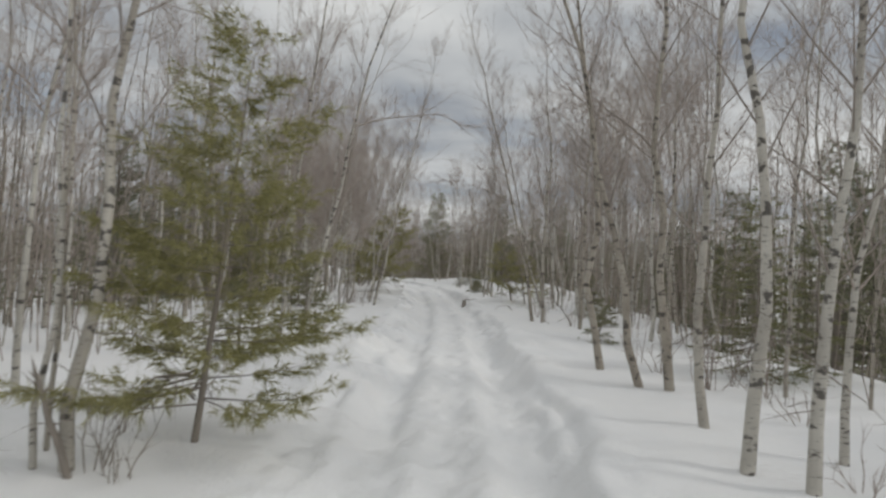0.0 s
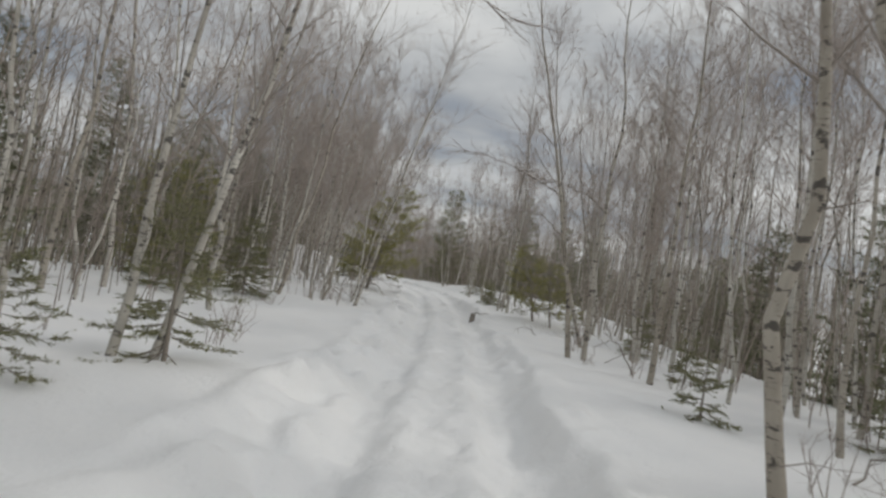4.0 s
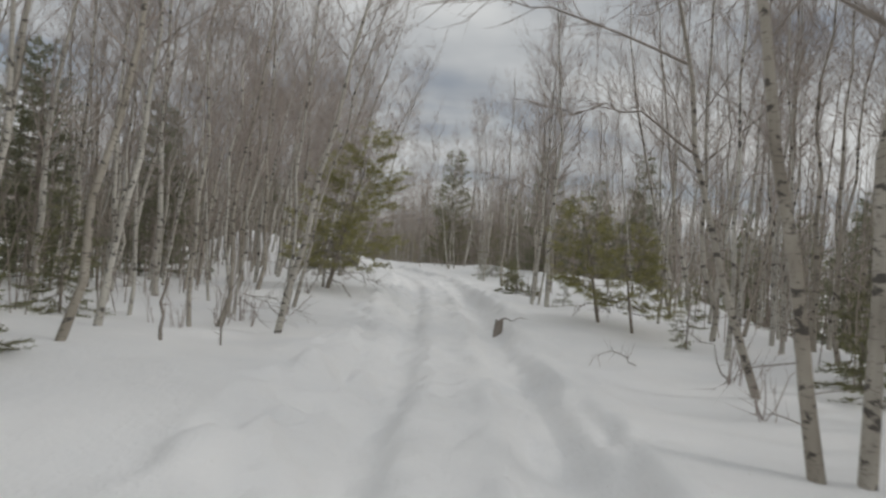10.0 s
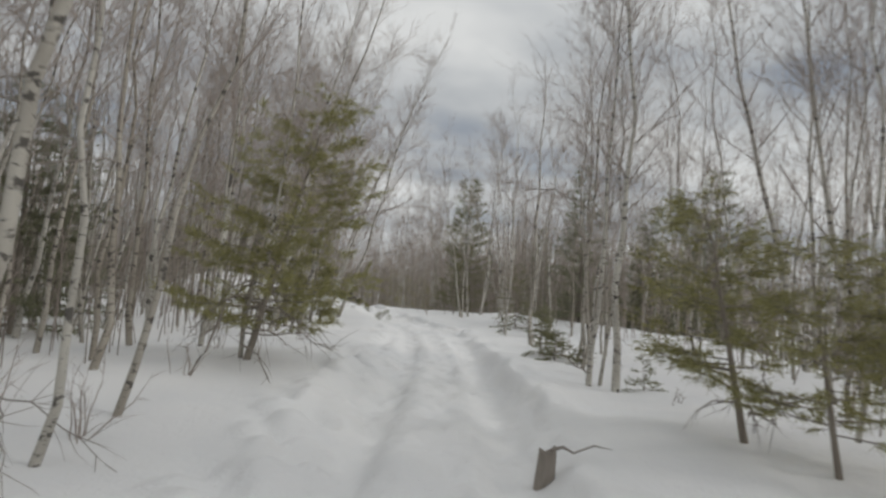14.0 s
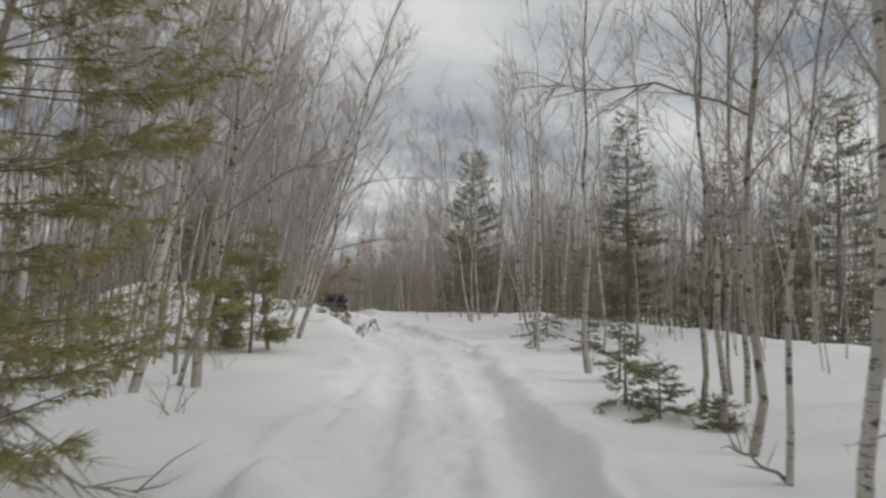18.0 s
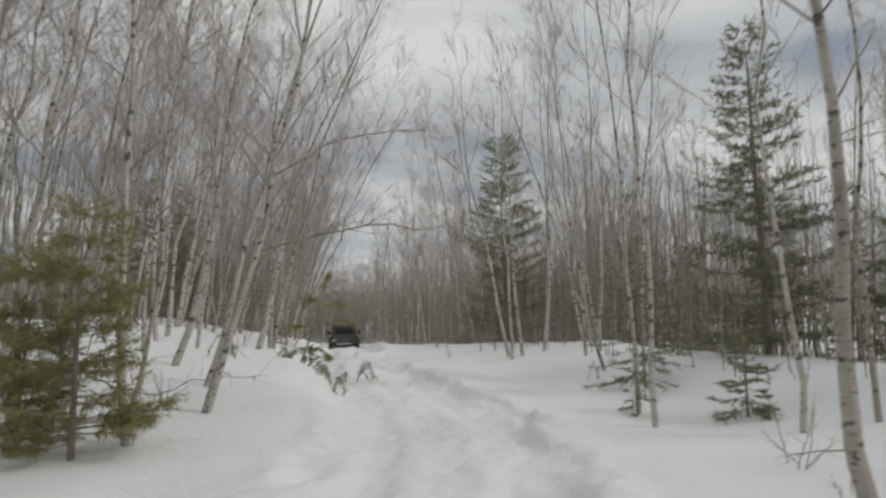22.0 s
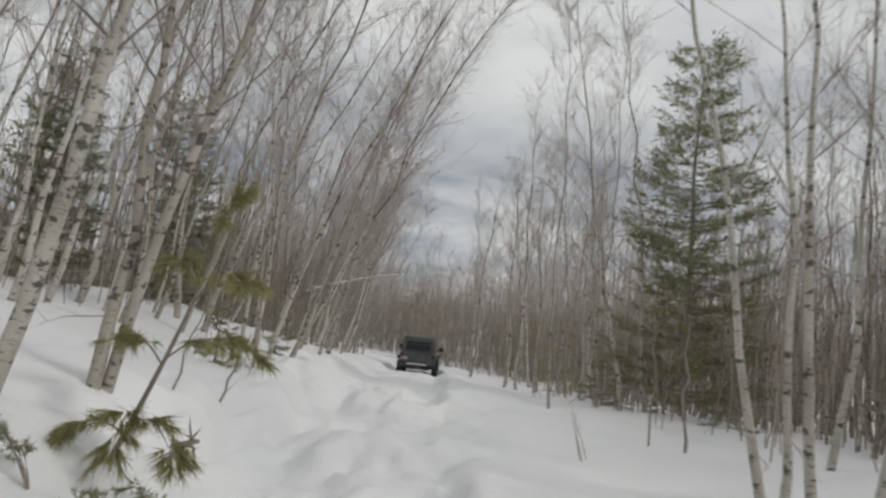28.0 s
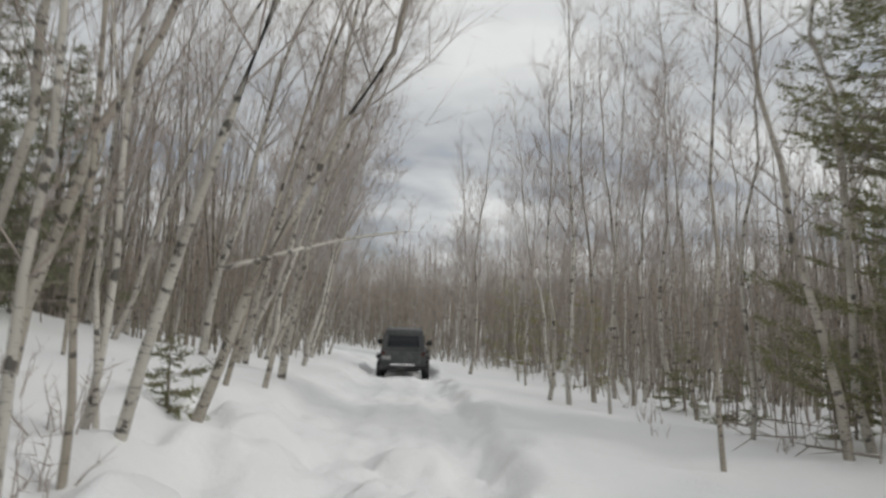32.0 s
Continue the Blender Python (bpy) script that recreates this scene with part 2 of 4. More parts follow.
def ground(x, y):
    """The height of the snow: a trodden trail with two ruts between raised, softly waving snow."""
    x, y = np.asarray(x, float), np.asarray(y, float)
    u = x - trail_x(y)
    z = np.interp(y, [-30, 45, 52, 60, 67, 74, 90, 120], [0, 0.05, 0.12, 0.1, -0.35, -0.95, -1.4, -1.4])
    edge = 1.2 + 0.35 * lattice(x * 0, y * 0.8, 17)
    off = ease((np.abs(u) - edge + 0.12 * (u > 0)) / np.where(u > 0, 0.26, 0.5))
    z = z - 0.03 + 0.17 * off
    z = z + ease((-u - 1.1) / 1.5) * ease((y - 41) / 7) * (0.25 + 0.25 * ease((64 - y) / 8)) + ease((-u - 3.5) / 5) * ease((y - 42) / 6) * 0.65
    z = z - ease((u - 2) / 4) * ease((y - 54) / 10) * 0.25
    # low banks: behind their crests the woods lie deeper
    crest_r, crest_l = 7.2 + 1.3 * lattice(y * 0.12, y * 0, 51), 10.5 - 2.5 * ease((y - 38) / 8) + 2 * lattice(y * 0.12, y * 0, 52)
    z = z + 0.45 * ease((u - 3.0) / 3.5) * ease((y - 27) / 8) * ease((58 - y) / 8) + 0.28 * ease((-u - 2.2) / 2.5) * ease((y - 41) / 6) * ease((70 - y) / 10)
    z = z - 1.9 * ease((u - crest_r) / 3.5) * ease((60 - y) / 8) - 1.5 * ease((-u - crest_l) / 5)
    wander = lattice(y * 0.35, y * 0, 5) * 0.12
    for side in (-0.74, 0.74):
        d = u - side - wander
        worn = 1 - 0.6 * ease((y - 36) / 8)
        z = z - worn * (0.095 + 0.07 * lattice(x * 1.1, y * 0.7, 9)) * np.exp(-(d / (0.27 if side > 0 else 0.21)) ** 4)
        z = z + worn * 0.06 * np.exp(-((np.abs(d) - 0.42) / 0.14) ** 2) * (0.8 + 1.2 * lattice(x * 2.5, y * 1.2, 3))
    on = (1 - off) * (1 - 0.3 * ease((y - 34) / 4) * ease((53 - y) / 4))
    z = z + on * (0.08 * lattice(x * 1.7, y * 0.7, 11) + 0.07 * lattice(x * 3.6, y * 2.0, 12) + 0.06 * lattice(x * 7, y * 5, 13) + 0.04 * lattice(x * 11, y * 8, 16))
    rim = np.exp(-((np.abs(u) - 1.45) / 0.28) ** 2)
    z = z + rim * (0.04 + 0.15 * lattice(x * 1.6, y * 0.9, 14) + 0.11 * lattice(x * 5, y * 4, 15) * np.where(u < 0, 1.3, 0.7))
    z = z + 0.24 * lattice(x * 2.4, y * 2.1, 31) * np.exp(-((u + 1.9) / 0.9) ** 2) * ease((y - 44) / 4) * ease((60 - y) / 5)
    clod = np.exp(-((u + 1.5) / 0.5) ** 4) * ease((y - 4) / 6) * ease((37 - y) / 6)
    z = z + clod * 0.15 * (ease(1.5 * lattice(x * 3.3, y * 2.6, 61) + 0.5) - 0.4)
    # clods thrown about where the wheels dug in
    churn = np.exp(-((u + 0.4) / 1.9) ** 4) * ease((y - 48) / 4) * ease((60 - y) / 3)
    for f, g, high in ((1.3, 1.0, 0.24), (2.7, 2.1, 0.17), (6.0, 4.8, 0.05)):
        z = z + churn * high * (ease(1.4 * lattice(x * f + y * 0.3, y * g, 41 + f) + 0.5) - 0.5)
    # snow pushed up where the trail bends
    z = z + 0.27 * np.exp(-((u + 1.25) / 0.75) ** 2 - ((y - 55) / 3.2) ** 2) * (0.9 + 1.2 * lattice(x * 1.4, y * 1.3, 21))
    z = z + off * (0.22 * lattice(x * 0.28, y * 0.24, 1) + 0.14 * lattice(x * 0.75, y * 0.6, 2) + 0.035 * lattice(x * 2.3, y * 2.0, 4))
    return z


def gz(x, y):
    return float(ground(x, y))


def spread(inner, step, outer, growth):
    out, s = [inner], step
    while out[-1] < outer:
        s *= growth
        out.append(out[-1] + s)
    return out[1:]


def build_ground():
    us = np.arange(-2.6, 2.601, 0.068)
    far = np.array(spread(2.6, 0.068, 900, 1.19))
    us = np.concatenate([-far[::-1], us, far])
    ys = np.arange(-2, 78, 0.098)
    ys = np.concatenate([-np.array(spread(2, 0.1, 500, 1.16))[::-1], ys, spread(78, 0.115, 1500, 1.15)])
    U, Y = np.meshgrid(us, ys)
    X = U + trail_x(np.clip(Y, -40, 130)) * np.clip(1 - (np.abs(U) - 60) / 300, 0, 1)
    Z = ground(X, Y)
    v = np.stack([X, Y, Z], -1).reshape(-1, 3)
    w = len(us)
    i = (np.arange(len(ys) - 1)[:, None] * w + np.arange(w - 1)[None]).ravel()
    t = np.concatenate([np.stack([i, i + 1, i + w + 1], 1), np.stack([i, i + w + 1, i + w], 1)])
    ob = new("ground", mesh_of("ground", v, t, SNOW))
    tagged(ob, "white spring snow with two deep churned wheel ruts along a forest track", "snow", kind="structure")


build_ground()


# ---- trees ----
rng = np.random.default_rng(7)
TRUNKS = {}


def slivers(root, way, length, half, rng):
    """Fine tapering twigs, too thin to have sides that show."""
    way = way / (np.linalg.norm(way, axis=1, keepdims=True) + 1e-9)
    across = np.cross(way, rng.normal(0, 1, way.shape))
    across /= np.linalg.norm(across, axis=1, keepdims=True) + 1e-9
    v = np.stack([root - across * half, root + across * half, root + way * np.reshape(length, (-1, 1))], 1).reshape(-1, 3)
    return v, np.arange(len(v)).reshape(-1, 3)


def birch_shape(r, h, lean, bend, rng, limbs=22, subs=6, twigs=9, low=0.30, sides=7, apart=False, thick=0.002):
    """Trunk, limbs and twigs of a bare birch, as arrays about its base."""
    k = 13
    s = np.linspace(0, 1, k)
    wob = np.cumsum(rng.normal(0, 1, (k, 2)), 0) * 0.0072 * h
    wob -= wob[0] + (wob[-1] - wob[0]) * s[:, None]
    trunk = np.zeros((k, 3))
    trunk[:, 2] = s * h - 0.25
    trunk[:, 0] = lean[0] * h * (s + bend * (s * s - s)) + wob[:, 0]
    trunk[:, 1] = lean[1] * h * s + wob[:, 1]
    rad = r * (1.22 * (1 - s) ** 6 * 0.25 + (1 - s) * 0.93 + 0.06)
    tv, tt = tubes(trunk[None], rad[None], sides)
    # limbs fork off steeply and sweep upwards
    at = np.sort(rng.uniform(low, 0.95, limbs) ** 0.9)
    p, d = along(trunk[None], np.zeros(limbs, int), at)
    az = np.arange(limbs) * 2.4 + rng.uniform(0, 1.2, limbs)
    el = np.radians(rng.uniform(30, 58, limbs) + 16 * at)
    length = (0.24 * h * (1.04 - at) * np.clip(0.35 + 1.1 * at, 0, 1) + 0.42) * rng.uniform(0.5, 1.25, limbs)
    out = np.stack([np.cos(az) * np.cos(el), np.sin(az) * np.cos(el), np.sin(el)], 1)
    out[:, :2] += 0.5 * d[:, :2]
    q = np.linspace(0, 1, 5)
    path = p[:, None] + out[:, None] * (q[:, None] * length[:, None, None])
    path[..., 2] += (0.26 * length)[:, None] * (q * q) * rng.uniform(-0.35, 1.0, limbs)[:, None]
    path += rng.normal(0, 0.022, path.shape) * q[None, :, None] * length[:, None, None]
    lr = np.clip(r * 0.30 * (1.15 - at), 0.006, 0.016)
    lrad = lr[:, None] * (1 - 0.8 * q)[None]
    lv = [tubes(path[i:i + 1], lrad[i:i + 1], 3) for i in range(limbs)] if apart else [tubes(path, lrad, 3)]
    n = limbs * subs
    which = np.repeat(np.arange(limbs), subs)
    sp, sd = along(path, which, rng.uniform(0.12, 1.0, n))
    sd = sd + rng.normal(0, 0.42, (n, 3))
    sd[:, 2] += 0.22
    sd /= np.linalg.norm(sd, axis=1, keepdims=True)
    sl = length[which] * rng.uniform(0.25, 0.6, n) + 0.15
    spath = sp[:, None] + sd[:, None] * (np.linspace(0, 1, 2)[:, None] * sl[:, None, None])
    sv = tubes(spath, np.full((n, 2), 0.0042), 3)
    # the finest twigs, some also straight from the top of the trunk
    m = n * twigs
    tp, td = along(spath, np.repeat(np.arange(n), twigs), rng.uniform(0.08, 1.0, m))
    td = td + rng.normal(0, 0.45, (m, 3))
    fine = slivers(tp, td, rng.uniform(0.15, 0.55, m), thick, rng)
    return (tv, tt), lv, joined([sv, fine])


BIRCH_LABELS = ("slender bare white birch with dark bark marks in snow", "bare leaning white birch beside the snowy track",
                "thin grey bare birch standing in deep snow")


def birch(x, y, lean=0.0, r=0.05, h=None, filler=False):
    """A bare birch rooted in the snow at (x, y)."""
    r *= 0.88
    h = h or float(np.clip(6.8 + r * 62 + rng.normal(0, 0.7), 6.5, 11.5))
    limbs = int(np.clip(17 + r * 170, 16, 28))
    if 38 < y < 56 and x > 0:
        limbs = int(limbs * 0.62)  # thin open crowns
    apart = not filler and r > 0.04
    # leaning birches arch over further up
    bend = rng.uniform(0.12, 0.32) if lean > 0.09 else rng.uniform(-0.2, 0.3)
    a, limb, crown = birch_shape(r, h, (lean / (1 - max(bend, 0)), rng.normal(0, 0.02)), bend, rng, limbs=limbs,
                                 low=rng.uniform(0.2, 0.36) if filler else rng.uniform(0.12, 0.28), apart=apart)
    TRUNKS[x, y] = a[0]
    label = BIRCH_LABELS[1] if abs(lean) > 0.14 else BIRCH_LABELS[2] if r < 0.034 else BIRCH_LABELS[0]
    ob = thing("birch", x, y, gz(x, y), label, "tree", "birches along the track")
    # some birches on the right of the first stretch have old, rough, greyer bark
    bark = OLD_BIRCH if x > 2 and 8 < y < 20 and apart else WHITE_BIRCH if apart else BIRCH
    part("trunk", mesh_of("trunk", *a, bark), ob)
    if apart:
        for piece in limb:
            part("limb", mesh_of("limb", *piece, LIMB), ob)
        mesh, crown_label = mesh_of("crown", *crown, TWIG), "fine reddish-brown bare twigs"
    else:
        mesh, crown_label = mesh_of("crown", *joined([limb[0], crown]), TWIG), "bare grey-brown branches and twigs"
    tagged(part("crown", mesh, ob, crown_label), kind="stuff")
    if apart and abs(x - float(trail_x(y))) < 6.5:
        low_twigs(ob, a[0][:-1].reshape(-1, 7, 3).mean(1))
    return ob


def low_twigs(ob, axis):
    """Dead bare twigs left on the lower trunk."""
    n = int(rng.integers(4, 10))
    z = rng.uniform(0.35, 2.6, n)
    p = np.stack([np.interp(z, axis[:, 2], axis[:, i]) for i in range(3)], 1)
    az, rise = rng.uniform(0, 6.283, n), rng.normal(0.15, 0.35, n)
    d = np.stack([np.cos(az), np.sin(az), rise], 1)
    ln = rng.uniform(0.25, 0.85, (n, 1))
    mid = p + d * ln * 0.5 + rng.normal(0, 0.04, (n, 3))
    main = np.stack([p, mid, p + d * ln - np.array([0, 0, 0.12]) * ln], 1)
    which = np.repeat(np.arange(n), 3)
    q, e = along(main, which, rng.uniform(0.3, 0.95, n * 3))
    e = e + rng.normal(0, 0.5, e.shape)
    side = np.stack([q, q + e * rng.uniform(0.08, 0.25, (n * 3, 1))], 1)
    v = joined([tubes(main, np.tile([0.006, 0.0045, 0.002], (n, 1)), 4), tubes(side, np.full((n * 3, 2), 0.0026), 3)])
    tagged(part("spray", mesh_of("spray", *v, LIMB), ob, "dead bare twigs on the lower trunk"), kind="stuff")


def needle_tufts(paths, which, count, rng, length, width, per, spread_angle, first=0.05, sag=0.0):
    """Short shoots off branch paths, each set with thin needles; returns shoots and needles."""
    n = len(which)
    p, d = along(paths, which, rng.uniform(0.22, 1.0, n))
    side = np.cross(d, [0, 0, 1.0])
    side /= np.linalg.norm(side, axis=1, keepdims=True) + 1e-9
    sign = rng.choice([-1, 1], n)[:, None]
    w = d * rng.uniform(0.5, 1.0, (n, 1)) + side * sign * rng.uniform(0.3, 0.9, (n, 1)) + rng.normal(0, 0.16, (n, 3))
    w /= np.linalg.norm(w, axis=1, keepdims=True)
    sl = length * rng.uniform(0.6, 1.3, n)
    shoots = np.stack([p, p + w * sl[:, None]], 1)
    m = n * per
    i = np.repeat(np.arange(n), per)
    f = rng.uniform(first, 1.0, m)[:, None]
    root = shoots[i, 0] * (1 - f) + shoots[i, 1] * f
    nd = w[i] * rng.uniform(0.35, 1.0, (m, 1)) + rng.normal(0, spread_angle, (m, 3))
    nd[:, 2] -= sag
    nd /= np.linalg.norm(nd, axis=1, keepdims=True)
    nl = count * rng.uniform(0.7, 1.25, m)[:, None]
    across = np.cross(nd, rng.normal(0, 1, (m, 3)))
    across /= np.linalg.norm(across, axis=1, keepdims=True) + 1e-9
    v = np.stack([root - across * width, root + across * width, root + nd * nl], 1).reshape(-1, 3)
    return shoots, (v, np.arange(m * 3).reshape(-1, 3))


def conifer_shape(h, r, crown, rng, whorls, per_whorl, shoots, needles, droop, low=0.06, nlen=0.045, nwid=0.0035, shoot=0.16,
                  lean=(0.0, 0.0), pointed=1.0, spread_angle=0.5, first=0.05, sag=0.0):
    k = 9
    s = np.linspace(0, 1, k)
    trunk = np.stack([lean[0] * h * s + rng.normal(0, 0.012, k) * h * 0.3 * s, lean[1] * h * s, s * h - 0.15], 1)
    rad = r * (1 - s * 0.93)
    tv = tubes(trunk[None], rad[None], 7)
    n = whorls * per_whorl
    at = np.repeat(np.linspace(low, 0.97, whorls), per_whorl) + rng.normal(0, 0.35 / whorls, n)
    at = np.clip(at, low * 0.6, 0.985)
    p, d = along(trunk[None], np.zeros(n, int), at)
    az = rng.uniform(0, 6.283, n)
    length = crown * ((1 - at) ** pointed * 0.95 + 0.08) * rng.uniform(0.6, 1.2, n)
    q = np.linspace(0, 1, 4)
    out = np.stack([np.cos(az), np.sin(az)], 1)
    path = np.repeat(p[:, None], 4, 1)
    path[..., :2] += out[:, None] * (q[:, None] * length[:, None, None])
    rise = (0.25 - droop * (1 - at * 0.9)) * length
    path[..., 2] += rise[:, None] * q + (0.16 * length)[:, None] * (q ** 3)
    path += rng.normal(0, 0.02, path.shape) * q[None, :, None]
    br = np.clip(r * 0.28 * (1.1 - at), 0.004, 0.02)
    bv = tubes(path, br[:, None] * (1 - 0.75 * q)[None], 3)
    number = np.maximum((shoots * length / crown * 1.6).astype(int), 3)
    which = np.repeat(np.arange(n), number)
    sh, nv = needle_tufts(path, which, nlen, rng, shoot, nwid, needles, spread_angle, first, sag)
    wood = bv if h > 2.8 else joined([bv, tubes(sh, np.full((len(sh), 2), 0.003), 3)])
    return tv, wood, nv


def conifer(name, x, y, shape, needle_mat, label, group=""):
    tv, wood, nv = shape
    ob = thing(name, x, y, gz(x, y), label, "tree", group)
    part("trunk", mesh_of("trunk", *tv, CONIFER), ob)
    tagged(part("brushwood", mesh_of("brushwood", *wood, CONIFER), ob), kind="stuff")
    tagged(part("foliage", mesh_of("foliage", *nv, needle_mat, False), ob), kind="stuff")
    return ob


def pine(x, y, h, crown, lean=0.0, r=0.04, per=6, low=0.13, shoots=21, pointed=0.6):
    """A young olive-green pine with soft long needles."""
    sh = conifer_shape(h, r, crown, rng, max(8, int(h * 3.8)), per, shoots, 17, 0.36, low=low, nlen=0.11, nwid=0.0043, shoot=0.26,
                       lean=(lean, 0), pointed=pointed, spread_angle=0.42, first=0.45, sag=0.25)
    return conifer("pine", x, y, sh, PINE_NEEDLE, "young olive-green pine with soft needles in the snow", "young pines")


def dead_boughs(ob, n, reach, low, high, x_bias=0.0):
    """Bare drooping boughs under a conifer's crown."""
    for _ in range(n):
        z = rng.uniform(low, high)
        a = rng.uniform(0, 6.283)
        ln = reach * rng.uniform(0.6, 1.15)
        q = np.linspace(0, 1, 6)
        path = np.stack([(np.cos(a) + x_bias) * ln * q, np.sin(a) * ln * q, z + 0.1 * np.sin(q * 2) - (z - 0.12) * q ** 1.6], 1)
        path[1:] += rng.normal(0, 0.03, (5, 3))
        bough = part("bough", mesh_of("bough", *tubes(path[None], (0.014 * (1 - 0.75 * q))[None], 4), CONIFER), ob, "bare dark drooping bough")
        m = 14
        p, d = along(path[None], np.zeros(m, int), rng.uniform(0.25, 1, m))
        d = d + rng.normal(0, 0.5, d.shape)
        d /= np.linalg.norm(d, axis=1, keepdims=True)
        tw = np.stack([p, p + d * rng.uniform(0.12, 0.4, (m, 1))], 1)
        tagged(part("spray", mesh_of("spray", *tubes(tw, np.full((m, 2), 0.004), 3), CONIFER), bough), kind="stuff")


def spruce(x, y, h, crown, lean=0.0, r=0.025, label="small dark spruce with drooping branches half buried in snow", per=6, shoots=18):
    sh = conifer_shape(h, r, crown, rng, max(6, int(h * 6.5)), per, shoots, 12, 0.8, low=0.08, nlen=0.038, nwid=0.005, shoot=0.13,
                       lean=(lean, 0), pointed=0.8)
    return conifer("spruce", x, y, sh, SPRUCE_NEEDLE, label, "young spruces")


def tall_spruce(x, y, h, crown, r=0.09):
    sh = conifer_shape(h, r, crown, rng, int(h * 4.2), 7, 11, 12, 0.40, low=0.07, nlen=0.11, nwid=0.0105, shoot=0.28, pointed=0.8)
    return conifer("tall_spruce", x, y, sh, DARK_NEEDLE, "tall dark green spruce standing behind the birches", "tall spruces")


birch(3.08, 5.03, 0.02, 0.056)
birch(-3.15, 5.15, -0.04, 0.029)
birch(-2.90, 5.18, 0.08, 0.057)
birch(2.77, 5.50, -0.03, 0.061)
birch(-3.30, 5.54, -0.00, 0.024)
birch(3.88, 5.87, 0.09, 0.042)
birch(2.93, 6.65, -0.04, 0.053)
birch(3.41, 8.95, -0.02, 0.068)
birch(3.06, 9.05, -0.23, 0.061)
birch(2.77, 10.22, -0.08, 0.064)
birch(-2.97, 12.13, 0.08, 0.050)
birch(-2.62, 12.25, 0.17, 0.050)
birch(3.79, 16.32, 0.02, 0.053)
birch(-8.30, 17.55, 0.04, 0.058)
birch(-6.20, 17.86, -0.03, 0.060)
birch(3.35, 19.21, -0.03, 0.060)
birch(3.05, 19.23, -0.21, 0.057)
birch(4.77, 20.74, -0.02, 0.036)
birch(4.99, 20.80, -0.01, 0.036)
birch(-5.67, 21.08, 0.11, 0.052)
birch(-5.79, 21.60, 0.19, 0.060)
birch(3.95, 21.93, -0.23, 0.049)
birch(6.72, 22.92, -0.01, 0.054)
birch(-4.33, 23.05, 0.10, 0.052)
birch(7.20, 23.25, -0.05, 0.065)
birch(-6.74, 24.18, 0.13, 0.068)
birch(-3.57, 24.28, 0.04, 0.036)
birch(-2.35, 24.59, 0.17, 0.055)
birch(-3.40, 24.74, 0.14, 0.038)
birch(-3.51, 25.82, 0.02, 0.033)
birch(-2.69, 25.94, 0.05, 0.039)
birch(-5.90, 26.07, 0.06, 0.054)
birch(-3.57, 26.15, 0.08, 0.029)
birch(5.18, 26.46, -0.10, 0.054)
birch(-2.78, 27.18, 0.17, 0.040)
birch(-5.62, 27.50, 0.02, 0.068)
birch(-7.52, 30.03, 0.10, 0.068)
birch(-2.95, 30.98, 0.11, 0.035)
birch(6.45, 31.01, -0.17, 0.061)
birch(2.85, 31.17, -0.02, 0.061)
birch(2.49, 31.47, 0.02, 0.046)
birch(2.66, 31.55, 0.04, 0.030)
birch(-9.00, 31.63, 0.08, 0.063)
birch(7.38, 31.85, -0.01, 0.054)
birch(2.72, 32.83, 0.10, 0.029)
birch(6.91, 33.40, -0.18, 0.068)
birch(2.71, 33.53, 0.02, 0.043)
birch(5.07, 34.01, -0.03, 0.027)
birch(2.96, 34.78, -0.01, 0.038)
birch(5.39, 34.94, -0.09, 0.034)
birch(2.95, 35.41, -0.00, 0.036)
birch(-4.06, 35.61, 0.14, 0.061)
birch(3.64, 35.75, -0.03, 0.038)
birch(-3.45, 36.19, 0.15, 0.066)
birch(-3.80, 36.33, 0.22, 0.037)
birch(3.69, 36.33, -0.01, 0.027)
birch(2.31, 38.98, -0.01, 0.060)
birch(-5.53, 41.40, 0.13, 0.048)
birch(-4.24, 41.62, 0.01, 0.051)
birch(3.81, 41.74, -0.03, 0.033)
birch(3.08, 41.85, -0.04, 0.034)
birch(1.77, 42.58, -0.03, 0.037)
birch(-4.03, 42.90, 0.23, 0.058)
birch(1.77, 43.65, -0.05, 0.036)
birch(-4.65, 44.17, 0.27, 0.059)
birch(1.97, 47.45, -0.28, 0.034)
birch(-5.60, 48.59, 0.30, 0.065)
birch(1.82, 49.63, -0.10, 0.038)
birch(-5.68, 49.67, 0.05, 0.060)
birch(2.16, 49.70, 0.01, 0.048)
birch(-5.71, 49.84, 0.28, 0.055)
birch(2.11, 50.65, -0.09, 0.044)
birch(0.13, 51.36, -0.03, 0.042)
birch(0.45, 51.55, -0.03, 0.049)
birch(0.96, 51.71, 0.09, 0.046)
birch(0.11, 51.74, -0.11, 0.047)
birch(2.15, 52.62, -0.10, 0.043)
birch(2.66, 53.22, -0.09, 0.046)
birch(1.06, 53.38, 0.02, 0.044)
birch(-6.89, 53.72, -0.03, 0.034)
birch(-6.85, 54.13, -0.00, 0.026)
birch(-7.00, 54.74, 0.36, 0.042)
birch(-7.33, 54.98, -0.04, 0.024)
birch(-7.51, 55.01, 0.10, 0.033)
birch(-7.43, 56.18, 0.38, 0.052)
birch(-10.41, 56.77, 0.02, 0.068)
birch(-7.98, 57.70, 0.25, 0.033)
birch(-1.13, 58.30, -0.14, 0.052)
birch(-7.95, 58.64, 0.25, 0.037)
birch(-0.59, 59.02, -0.09, 0.052)
birch(-8.42, 60.13, 0.21, 0.064)
birch(-4.01, 63.69, -0.01, 0.050)
birch(-4.46, 64.00, -0.01, 0.045)
birch(-1.88, 65.05, -0.04, 0.053)
birch(-2.99, 66.47, -0.04, 0.053)
birch(-7.74, 74.20, 0.08, 0.068)



